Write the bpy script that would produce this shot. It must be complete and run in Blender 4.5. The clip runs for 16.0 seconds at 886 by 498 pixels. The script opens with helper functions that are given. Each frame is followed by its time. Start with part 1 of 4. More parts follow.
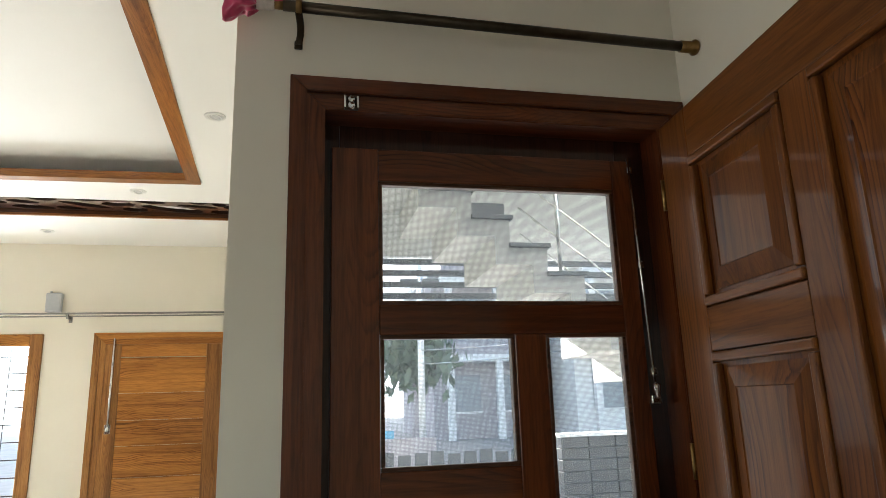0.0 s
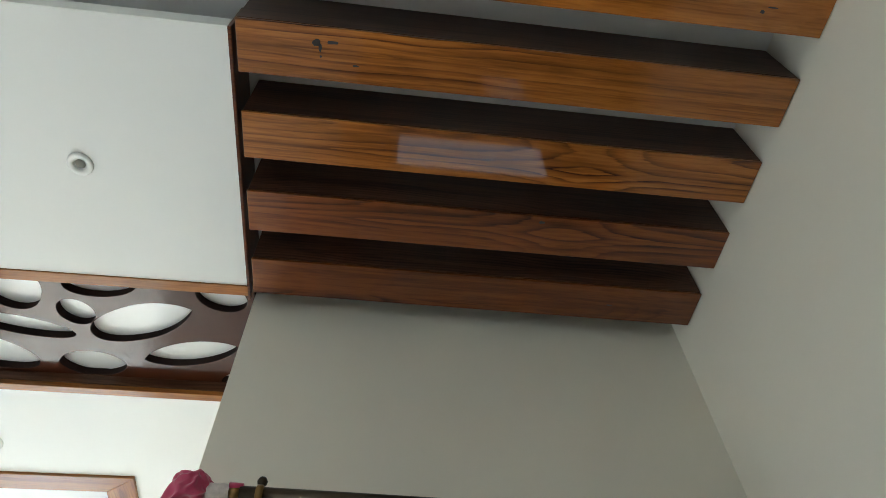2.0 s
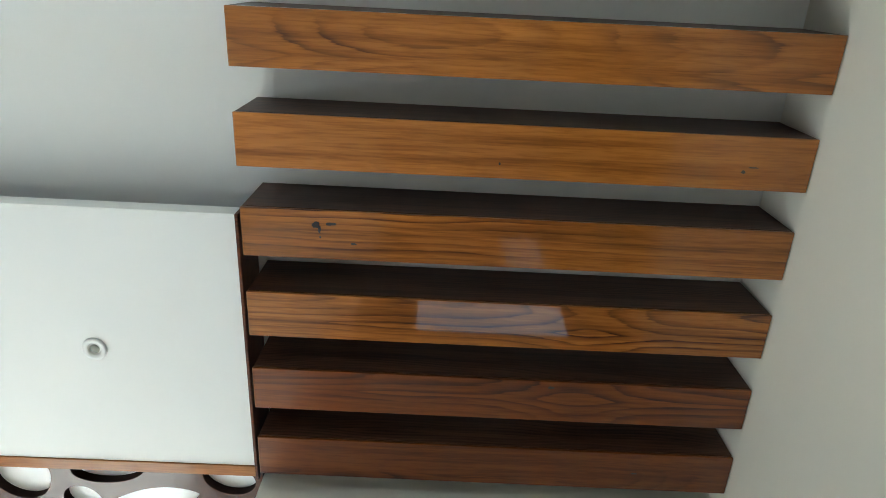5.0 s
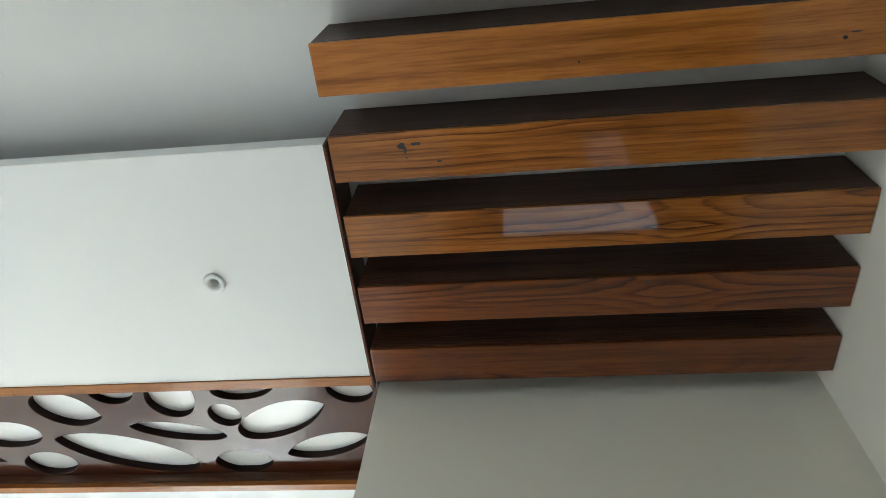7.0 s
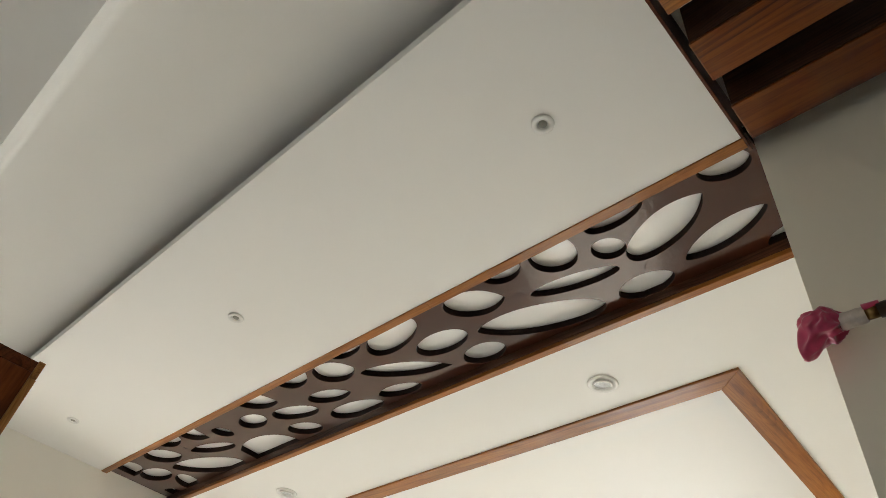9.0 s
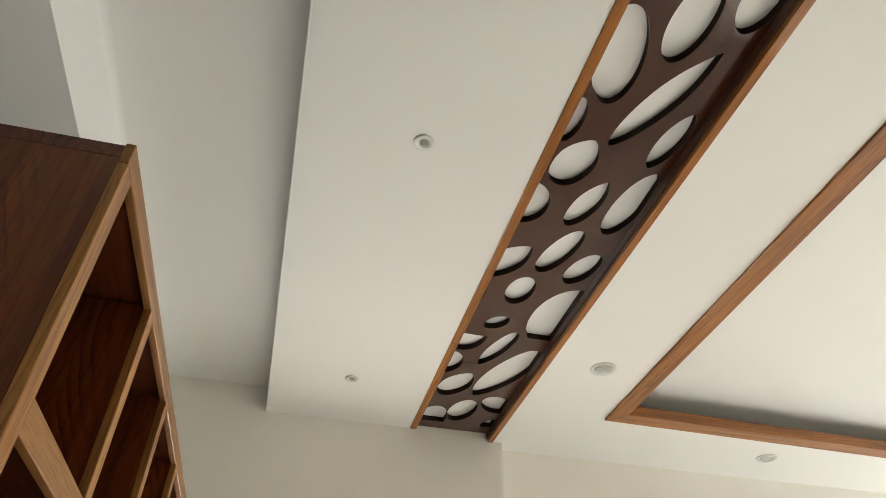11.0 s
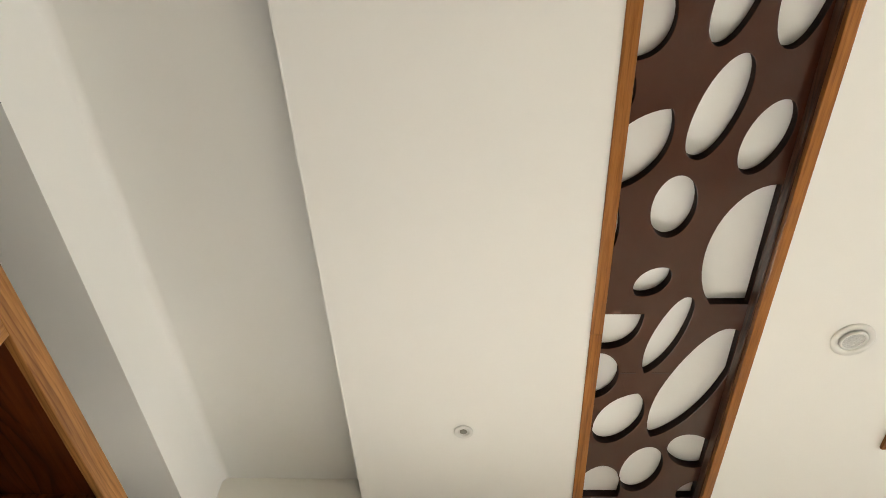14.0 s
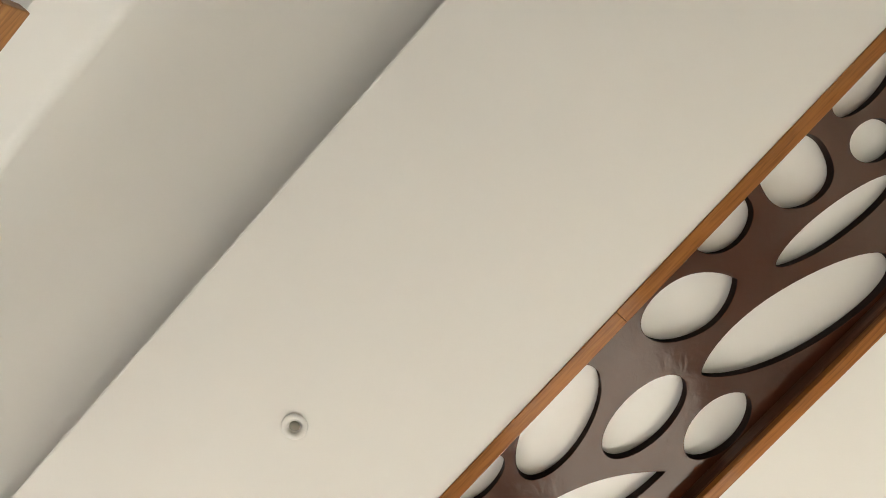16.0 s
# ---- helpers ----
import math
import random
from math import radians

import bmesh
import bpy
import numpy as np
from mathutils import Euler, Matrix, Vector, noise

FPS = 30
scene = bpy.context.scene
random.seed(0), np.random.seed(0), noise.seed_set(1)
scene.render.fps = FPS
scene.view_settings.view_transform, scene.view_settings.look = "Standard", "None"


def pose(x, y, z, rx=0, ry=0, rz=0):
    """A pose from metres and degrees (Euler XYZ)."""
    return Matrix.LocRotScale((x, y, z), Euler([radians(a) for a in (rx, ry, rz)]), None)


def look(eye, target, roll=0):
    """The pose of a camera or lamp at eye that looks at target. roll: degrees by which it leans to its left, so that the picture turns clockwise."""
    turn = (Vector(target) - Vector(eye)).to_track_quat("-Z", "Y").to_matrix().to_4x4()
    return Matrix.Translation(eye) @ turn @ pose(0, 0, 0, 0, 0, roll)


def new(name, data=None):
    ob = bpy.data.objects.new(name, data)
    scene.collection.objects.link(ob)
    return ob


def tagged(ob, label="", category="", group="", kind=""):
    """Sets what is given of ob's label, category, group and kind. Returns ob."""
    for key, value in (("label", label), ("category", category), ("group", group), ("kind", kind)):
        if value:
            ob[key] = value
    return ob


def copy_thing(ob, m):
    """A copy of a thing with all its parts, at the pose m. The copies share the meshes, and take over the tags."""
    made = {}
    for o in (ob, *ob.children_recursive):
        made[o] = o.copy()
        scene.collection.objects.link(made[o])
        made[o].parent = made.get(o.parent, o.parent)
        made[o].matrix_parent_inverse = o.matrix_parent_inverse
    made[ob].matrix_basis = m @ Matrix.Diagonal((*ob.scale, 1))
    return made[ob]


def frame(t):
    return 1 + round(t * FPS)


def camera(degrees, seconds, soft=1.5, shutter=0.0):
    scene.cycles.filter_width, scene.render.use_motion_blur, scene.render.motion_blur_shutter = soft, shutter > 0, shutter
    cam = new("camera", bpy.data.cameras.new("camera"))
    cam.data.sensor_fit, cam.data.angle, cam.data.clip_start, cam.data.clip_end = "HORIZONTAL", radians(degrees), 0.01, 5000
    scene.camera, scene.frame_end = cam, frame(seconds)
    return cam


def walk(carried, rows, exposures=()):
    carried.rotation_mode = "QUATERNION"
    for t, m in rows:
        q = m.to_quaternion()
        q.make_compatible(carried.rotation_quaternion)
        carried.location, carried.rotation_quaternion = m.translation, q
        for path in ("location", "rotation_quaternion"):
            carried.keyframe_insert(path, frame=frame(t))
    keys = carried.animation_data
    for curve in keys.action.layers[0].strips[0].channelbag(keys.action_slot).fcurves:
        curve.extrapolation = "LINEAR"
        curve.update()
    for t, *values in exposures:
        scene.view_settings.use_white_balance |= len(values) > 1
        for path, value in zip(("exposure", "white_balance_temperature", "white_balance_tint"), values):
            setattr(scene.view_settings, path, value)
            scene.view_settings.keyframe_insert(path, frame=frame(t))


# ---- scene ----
cam = camera(68.2, 16.0, soft=0.7)
PATH = [
    (0, (0.227, -1.747, 1.287), (0.643, 0.156, 1.743), -1.8),
    (0.5, (0.366, -1.734, 1.341), (0.683, 0.105, 2.059), -0.5),
    (1, (0.484, -1.678, 1.429), (0.703, -0.052, 2.573), 0.2),
    (1.5, (0.455, -1.493, 1.475), (0.697, -0.093, 2.882), -2.6),
    (2, (0.448, -1.398, 1.532), (0.616, -0.224, 3.143), -1.8),
    (2.5, (0.526, -1.366, 1.55), (0.589, -0.374, 3.285), 0.9),
    (3, (0.569, -1.381, 1.552), (0.571, -0.504, 3.35), 2.8),
    (3.5, (0.582, -1.389, 1.537), (0.578, -0.67, 3.403), 3.0),
    (6, (0.539, -1.455, 1.554), (0.563, -0.556, 3.341), 1.3),
    (6.5, (0.543, -1.453, 1.551), (0.534, -0.465, 3.289), 2.2),
    (7, (0.528, -1.463, 1.522), (0.299, -0.445, 3.228), 8.1),
    (7.5, (0.492, -1.499, 1.48), (-0.061, -0.572, 3.163), 11.4),
    (8, (0.388, -1.512, 1.467), (-0.486, -0.552, 2.988), 9.5),
    (8.2, (0.357, -1.498, 1.465), (-0.564, -0.526, 2.951), 9.6),
    (10.3, (-0.128, -0.853, 1.395), (-1.461, -0.17, 2.72), 3.0),
    (10.5, (-0.272, -0.788, 1.38), (-1.608, -0.141, 2.72), 0.4),
    (11, (-0.66, -0.684, 1.41), (-2.14, -0.311, 2.702), 0.4),
    (11.5, (-1.046, -0.552, 1.451), (-2.502, -0.437, 2.818), 1.8),
    (12, (-1.334, -0.473, 1.482), (-2.833, -0.432, 2.805), -0.0),
    (12.5, (-1.619, -0.467, 1.496), (-3.095, -0.467, 2.845), 0.8),
    (13, (-1.842, -0.409, 1.545), (-3.261, -0.464, 2.954), 0.0),
    (13.5, (-1.927, -0.315, 1.552), (-3.268, -0.401, 3.033), 2.7),
    (14, (-1.896, -0.311, 1.566), (-3.052, -0.423, 3.195), 3.9),
    (14.5, (-1.79, -0.338, 1.569), (-2.687, -0.451, 3.354), 7.0),
    (15, (-1.693, -0.393, 1.567), (-2.353, -0.423, 3.455), 8.8),
    (15.5, (-1.682, -0.488, 1.546), (-2.032, -0.348, 3.51), -3.3),
    (16, (-1.363, -0.54, 1.514), (-1.562, -0.384, 3.498), 4.2),
]
EXPOSURES = [(0.0, 3.1, 6400, 9), (0.5, 3.05, 6500, 9), (1.0, 3.3, 6400, 8), (1.5, 3.58, 5750, 3), (2.0, 3.55, 5650, 3), (2.7, 3.75, 5550, 2), (3.5, 3.95, 5500, 2),
             (6.0, 3.9, 5500, 2), (7.0, 3.7, 5500, 3), (8.0, 3.15, 6200, 9), (10.5, 2.85, 6600, 10), (11.5, 3.0, 6300, 10),
             (12.5, 3.12, 6200, 10), (14.0, 3.02, 6700, 11), (15.0, 3.12, 6700, 11), (16.0, 3.22, 6700, 12)]
walk(cam, [(t, look(eye, target, roll)) for t, eye, target, roll in PATH], EXPOSURES)

# ---- light ----
world = bpy.data.worlds.new("sky")
scene.world = world
world.use_nodes = True
sky = world.node_tree.nodes.new("ShaderNodeTexSky")
sky.sky_type, sky.sun_disc = "NISHITA", False
sky.sun_elevation, sky.sun_rotation = radians(20), radians(343)
world.node_tree.links.new(sky.outputs[0], world.node_tree.nodes["Background"].inputs[0])
world.node_tree.nodes["Background"].inputs[1].default_value = 0.08
sun = new("sun", bpy.data.lights.new("sun", "SUN"))
sun.data.energy, sun.data.angle, sun.data.color = 5.0, radians(0.6), (1.0, 0.95, 0.87)
sun.matrix_world = look((-10.59, 29.46, 10.26), (-2.35, 2.5, 0))


def area_light(name, at, toward, width, height, watts, colour=(0.92, 0.97, 1.0)):
    lamp = new(name, bpy.data.lights.new(name, "AREA"))
    lamp.data.shape, lamp.data.size, lamp.data.size_y = "RECTANGLE", width, height
    lamp.data.energy, lamp.data.color = watts, colour
    lamp.matrix_world = look(at, toward)
    return lamp


area_light("window_daylight", (-3.40, 6.36, 1.2), (-3.0, 0, 0.4), 1.6, 1.8, 21)
# Added fill light at the end wall; no window is known there.
area_light("end_window_daylight", (-4.6, -0.475, 1.4), (1.4, -0.75, 0.7), 1.0, 1.25, 3.0, (1.0, 0.97, 0.9))
# Added fill light from behind, brightens the entrance wall.
area_light("back_window_daylight", (-0.88, -3.5, 1.35), (0.9, 0.0, 1.6), 1.1, 1.25, 0.6)
area_light("screen_door_daylight", (0.83, 0.34, 1.3), (0.83, -3, 0.6), 0.9, 1.6, 0.6)


# ---- materials ----
def material(name):
    m = bpy.data.materials.new(name)
    m.use_nodes = True
    return m, m.node_tree.nodes, m.node_tree.links, m.node_tree.nodes["Principled BSDF"]


def ramp(nodes, stops):
    r = nodes.new("ShaderNodeValToRGB")
    while len(r.color_ramp.elements) < len(stops):
        r.color_ramp.elements.new(0.5)
    for e, (at, c) in zip(r.color_ramp.elements, stops):
        e.position, e.color = at, (*c, 1)
    return r


def bump_of(nodes, links, height, strength, distance, shader):
    b = nodes.new("ShaderNodeBump")
    b.inputs["Strength"].default_value, b.inputs["Distance"].default_value = strength, distance
    links.new(height, b.inputs["Height"])
    links.new(b.outputs[0], shader.inputs["Normal"])


def noise_node(nodes, links, vector, scale, detail=3.0, rough=0.55, distortion=0.0):
    n = nodes.new("ShaderNodeTexNoise")
    n.inputs["Scale"].default_value, n.inputs["Detail"].default_value = scale, detail
    n.inputs["Roughness"].default_value, n.inputs["Distortion"].default_value = rough, distortion
    links.new(vector, n.inputs["Vector"])
    return n.outputs["Fac"]


def paint(name, colour, rough=0.55, relief=0.08, blotch=0.04):
    """Painted plaster: faint roller grain and slow, barely visible patches."""
    m, nodes, links, bsdf = material(name)
    at = nodes.new("ShaderNodeTexCoord").outputs["Object"]
    slow = noise_node(nodes, links, at, 1.3, 4)
    dark = tuple(c * (1 - blotch) for c in colour)
    r = ramp(nodes, [(0.3, dark), (0.7, colour)])
    links.new(slow, r.inputs[0])
    links.new(r.outputs[0], bsdf.inputs["Base Color"])
    bsdf.inputs["Roughness"].default_value = rough
    bsdf.inputs["Specular IOR Level"].default_value = 0.35
    bump_of(nodes, links, noise_node(nodes, links, at, 260, 2), relief, 0.001, bsdf)
    return m


def teak(name, axis, light, mid, dark, rough=0.16, coat=1.0, rings=7.0, along=0.16, sway=0.36):
    """Polished teak: growth rings drawn out along the axis, dark veins and fine pores."""
    m, nodes, links, bsdf = material(name)
    coords = nodes.new("ShaderNodeTexCoord").outputs["Object"]
    info = nodes.new("ShaderNodeObjectInfo")
    shift = nodes.new("ShaderNodeVectorMath")
    shift.operation = "MULTIPLY_ADD"
    links.new(info.outputs["Random"], shift.inputs[0])
    shift.inputs[1].default_value = (3.1, 5.3, 4.7)
    links.new(coords, shift.inputs[2])
    squeeze = nodes.new("ShaderNodeVectorMath")
    squeeze.operation = "MULTIPLY"
    factors = [1.0, 1.0, 1.0]
    factors["xyz".index(axis)] = along
    squeeze.inputs[1].default_value = factors
    links.new(shift.outputs[0], squeeze.inputs[0])
    grain_at = squeeze.outputs[0]
    warp = noise_node(nodes, links, grain_at, 3.2, 2)
    # growth rings as the plane of the board cuts them: a log axis that wanders above and below the face
    split = nodes.new("ShaderNodeSeparateXYZ")
    links.new(shift.outputs[0], split.inputs[0])
    across = ["XYZ"["xyz".index(c)] for c in "xyz" if c != axis]

    def calc(operation, *values):
        n = nodes.new("ShaderNodeMath")
        n.operation = operation
        for k, v in enumerate(values):
            if isinstance(v, (int, float)):
                n.inputs[k].default_value = v
            else:
                links.new(v, n.inputs[k])
        return n.outputs[0]

    drift_at = nodes.new("ShaderNodeVectorMath")
    drift_at.operation = "MULTIPLY"
    slow = [0.35, 0.35, 0.35]
    slow["xyz".index(axis)] = 1.0
    drift_at.inputs[1].default_value = slow
    links.new(shift.outputs[0], drift_at.inputs[0])
    drift = calc("MULTIPLY", calc("SUBTRACT", noise_node(nodes, links, drift_at.outputs[0], 1.0, 1.5, 0.5, 0.1), 0.5), sway)
    u = calc("SUBTRACT", calc("PINGPONG", split.outputs[across[0]], 0.17), 0.075)
    v = calc("ADD", calc("SUBTRACT", calc("PINGPONG", split.outputs[across[1]], 0.17), 0.085), drift)
    radius = calc("SQRT", calc("ADD", calc("MULTIPLY", u, u), calc("MULTIPLY", v, v)))
    wobble = calc("MULTIPLY", noise_node(nodes, links, grain_at, 8, 2, 0.5, 0.2), 1.5)
    strand_at = nodes.new("ShaderNodeVectorMath")
    strand_at.operation = "MULTIPLY"
    drawn = [1.0, 1.0, 1.0]
    drawn["xyz".index(axis)] = 0.05
    strand_at.inputs[1].default_value = drawn
    links.new(shift.outputs[0], strand_at.inputs[0])
    strands = calc("MULTIPLY", noise_node(nodes, links, strand_at.outputs[0], 75, 3, 0.6, 0.4), 0.6)
    wave_out = calc("FRACT", calc("ADD", calc("ADD", calc("MULTIPLY", radius, rings * 11.0), wobble), strands))
    fine = nodes.new("ShaderNodeVectorMath")
    fine.operation = "MULTIPLY"
    thin = [1.0, 1.0, 1.0]
    thin["xyz".index(axis)] = 0.06
    fine.inputs[1].default_value = thin
    links.new(shift.outputs[0], fine.inputs[0])
    fibre = noise_node(nodes, links, fine.outputs[0], 170, 3, 0.6)
    r = ramp(nodes, [(0.0, mid), (0.07, light), (0.4, light), (0.72, mid), (0.93, dark), (0.97, dark), (1.0, mid)])
    links.new(wave_out, r.inputs[0])
    # veins swell and fade along the board
    swell = ramp(nodes, [(0.46, (0.1, 0.1, 0.1)), (0.7, (1.0, 1.0, 1.0))])
    links.new(noise_node(nodes, links, grain_at, 6.5, 3, 0.6, 0.6), swell.inputs[0])
    veins = nodes.new("ShaderNodeMix")
    veins.data_type = "RGBA"
    veins.inputs[6].default_value = (*light, 1)
    links.new(swell.outputs[0], veins.inputs["Factor"])
    links.new(r.outputs[0], veins.inputs[7])
    tone = ramp(nodes, [(0.3, (0.55, 0.5, 0.46)), (0.62, (1.0, 1.0, 1.0))])
    links.new(warp, tone.inputs[0])
    mix = nodes.new("ShaderNodeMix")
    mix.data_type, mix.blend_type = "RGBA", "MULTIPLY"
    mix.inputs["Factor"].default_value = 0.8
    links.new(veins.outputs[2], mix.inputs[6])
    links.new(tone.outputs[0], mix.inputs[7])
    pores = ramp(nodes, [(0.36, (0.62, 0.56, 0.5)), (0.55, (1, 1, 1))])
    links.new(fibre, pores.inputs[0])
    mix2 = nodes.new("ShaderNodeMix")
    mix2.data_type, mix2.blend_type = "RGBA", "MULTIPLY"
    mix2.inputs["Factor"].default_value = 0.6
    links.new(mix.outputs[2], mix2.inputs[6])
    links.new(pores.outputs[0], mix2.inputs[7])
    streak_at = nodes.new("ShaderNodeVectorMath")
    streak_at.operation = "MULTIPLY"
    long = [1.0, 1.0, 1.0]
    long["xyz".index(axis)] = 0.035
    streak_at.inputs[1].default_value = long
    links.new(shift.outputs[0], streak_at.inputs[0])
    streaks = ramp(nodes, [(0.34, (0.5, 0.44, 0.4)), (0.5, (0.95, 0.93, 0.9)), (0.68, (1.15, 1.15, 1.1))])
    links.new(noise_node(nodes, links, streak_at.outputs[0], 34, 4, 0.6, 0.3), streaks.inputs[0])
    mix3 = nodes.new("ShaderNodeMix")
    mix3.data_type, mix3.blend_type = "RGBA", "MULTIPLY"
    mix3.inputs["Factor"].default_value = 0.75
    links.new(mix2.outputs[2], mix3.inputs[6])
    links.new(streaks.outputs[0], mix3.inputs[7])
    links.new(mix3.outputs[2], bsdf.inputs["Base Color"])
    bsdf.inputs["Specular IOR Level"].default_value = 0.15
    bsdf.inputs["Roughness"].default_value = rough + 0.18
    bsdf.inputs["Coat Weight"].default_value = coat
    bsdf.inputs["Coat Roughness"].default_value = rough * 0.3
    bump_of(nodes, links, fibre, 0.06, 0.001, bsdf)
    return m


def plain(name, colour, rough=0.4, metal=0.0, vary=0.12, scale=40.0, relief=0.05):
    m, nodes, links, bsdf = material(name)
    at = nodes.new("ShaderNodeTexCoord").outputs["Object"]
    n = noise_node(nodes, links, at, scale, 4)
    r = ramp(nodes, [(0.3, tuple(c * (1 - vary) for c in colour)), (0.7, colour)])
    links.new(n, r.inputs[0])
    links.new(r.outputs[0], bsdf.inputs["Base Color"])
    bsdf.inputs["Roughness"].default_value, bsdf.inputs["Metallic"].default_value = rough, metal
    bump_of(nodes, links, n, relief, 0.002, bsdf)
    return m


CEILING = paint("ceiling_paint", (0.84, 0.83, 0.79), 0.6, 0.04, 0.02)
WALL = paint("wall_paint", (0.81, 0.765, 0.65), 0.5, 0.08, 0.04)
# Wall paint raised in tone to make up for light missing here.
LIT_END_WALL = paint("lit_end_wall_paint", (0.87, 0.84, 0.76), 0.5, 0.08, 0.03)
TEAK_X = teak("teak_along_x", "x", (0.46, 0.168, 0.026), (0.32, 0.1, 0.014), (0.075, 0.02, 0.007), rings=4.6, along=0.12)
SHADED_RED_TEAK_X = teak("shaded_red_teak_along_x", "x", (0.25, 0.068, 0.01), (0.15, 0.038, 0.007), (0.05, 0.013, 0.005), rings=5.0, along=0.12)
TEAK_Z = teak("teak_upright", "z", (0.2, 0.068, 0.014), (0.14, 0.042, 0.01), (0.05, 0.014, 0.005), rough=0.22, coat=0.2, along=0.1)
TEAK_Y = teak("teak_along_y", "y", (0.21, 0.072, 0.014), (0.145, 0.044, 0.01), (0.05, 0.014, 0.005), rough=0.22, coat=0.2, along=0.1)
TEAK_HEAD = teak("teak_head", "x", (0.14, 0.036, 0.009), (0.105, 0.026, 0.007), (0.045, 0.011, 0.004), coat=0.45, along=0.08)
TEAK_JAMB = teak("teak_jamb", "z", (0.14, 0.036, 0.009), (0.105, 0.026, 0.007), (0.045, 0.011, 0.004), coat=0.45, along=0.08)
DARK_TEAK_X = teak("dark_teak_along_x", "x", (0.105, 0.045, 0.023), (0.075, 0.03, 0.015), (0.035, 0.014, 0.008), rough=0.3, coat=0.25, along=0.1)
# Near-black teak: shade of recesses put into the colour.
REBATE_SHADE = teak("rebate_shade", "z", (0.045, 0.014, 0.007), (0.035, 0.011, 0.006), (0.02, 0.007, 0.004), coat=0.4, along=0.1)
DARK_TEAK_Z = teak("dark_teak_upright", "z", (0.2, 0.055, 0.013), (0.13, 0.033, 0.009), (0.022, 0.006, 0.004), coat=0.5, rings=5.0, along=0.12, sway=0.8)
SHELF_TEAK_X = teak("shelf_teak_along_x", "x", (0.13, 0.036, 0.011), (0.08, 0.022, 0.008), (0.018, 0.006, 0.004), coat=0.5, rings=5.0, along=0.1, sway=0.7)
LIP_X = teak("lipping_along_x", "x", (0.38, 0.148, 0.034), (0.32, 0.118, 0.027), (0.22, 0.075, 0.018), coat=0.5, rings=7, along=0.08)
LIP_Y = teak("lipping_along_y", "y", (0.38, 0.148, 0.034), (0.32, 0.118, 0.027), (0.22, 0.075, 0.018), coat=0.5, rings=7, along=0.08)
PALE_X = teak("pale_edge_along_x", "x", (0.42, 0.2, 0.062), (0.37, 0.168, 0.05), (0.27, 0.11, 0.032), 0.3, 0.3, 13, 0.08)
PALE_Z = teak("pale_edge_upright", "z", (0.42, 0.2, 0.062), (0.37, 0.168, 0.05), (0.27, 0.11, 0.032), 0.3, 0.3, 13, 0.08)
DOOR_TEAK = teak("far_door_teak", "x", (0.52, 0.225, 0.055), (0.4, 0.15, 0.034), (0.09, 0.028, 0.01), 0.25, 0.3, 5, 0.1, 0.6)
DOOR_STILE = teak("far_door_stile_teak", "z", (0.42, 0.2, 0.065), (0.34, 0.15, 0.045), (0.2, 0.08, 0.03), 0.25, 0.4, 8, 0.1)
PANEL = plain("brown_lacquer", (0.06, 0.0155, 0.0055), 0.3, 0.0, 0.12, 8, 0.02)
lacquer_nodes, lacquer_links = PANEL.node_tree.nodes, PANEL.node_tree.links
lacquer = lacquer_nodes["Principled BSDF"]
lacquer.inputs["Coat Weight"].default_value, lacquer.inputs["Coat Roughness"].default_value = 1.0, 0.07
lacquer.inputs["Coat IOR"].default_value = 1.58
lacquer.inputs["Specular IOR Level"].default_value = 0.1
# brushed lacquer: slow ripples and a few dust nibs in the top coat
ripple = lacquer_nodes.new("ShaderNodeBump")
ripple.inputs["Strength"].default_value, ripple.inputs["Distance"].default_value = 0.5, 0.002
lacquer_links.new(noise_node(lacquer_nodes, lacquer_links, lacquer_nodes.new("ShaderNodeTexCoord").outputs["Object"], 26, 3, 0.6, 0.8), ripple.inputs["Height"])
lacquer_links.new(ripple.outputs[0], lacquer.inputs["Coat Normal"])
DARK_EDGE = plain("dark_panel_edge", (0.022, 0.009, 0.006), 0.75, 0.0, 0.4, 60, 0.1)
DARK_EDGE.node_tree.nodes["Principled BSDF"].inputs["Specular IOR Level"].default_value = 0.15
BACKING = paint("backing_acrylic", (0.9, 0.9, 0.88), 0.35, 0.02, 0.02)
BACKING.node_tree.nodes["Principled BSDF"].inputs["Coat Weight"].default_value = 1.0
BACKING.node_tree.nodes["Principled BSDF"].inputs["Coat Roughness"].default_value = 0.04
BRONZE = plain("antique_bronze", (0.06, 0.045, 0.028), 0.38, 0.85, 0.4, 30)
BRASS = plain("old_brass", (0.32, 0.2, 0.075), 0.32, 1.0, 0.4, 40)
STEEL = plain("dull_steel", (0.3, 0.29, 0.27), 0.3, 0.9, 0.2, 40)
CHROME = plain("chrome", (0.72, 0.72, 0.7), 0.16, 1.0, 0.1, 60)
WHITE_METAL = plain("white_enamel", (0.75, 0.74, 0.7), 0.35, 0.0, 0.06, 50)
LAMP_DARK = plain("lamp_well", (0.26, 0.25, 0.2), 0.5, 0.0, 0.2, 80)
REFLECTOR = plain("lamp_reflector", (0.6, 0.6, 0.58), 0.55, 0.0, 0.3, 160, 0.4)
GREY_BOX = plain("grey_plastic", (0.5, 0.52, 0.54), 0.45, 0.0, 0.06, 40)
PINK = plain("pink_satin", (0.62, 0.045, 0.14), 0.42, 0.0, 0.4, 25, 0.2)
PINK.node_tree.nodes["Principled BSDF"].inputs["Sheen Weight"].default_value = 0.5
TAPE = plain("clear_tape", (0.7, 0.62, 0.55), 0.3, 0.0, 0.25, 60)
STONE = plain("floor_marble", (0.58, 0.56, 0.51), 0.1, 0.0, 0.25, 3, 0.02)
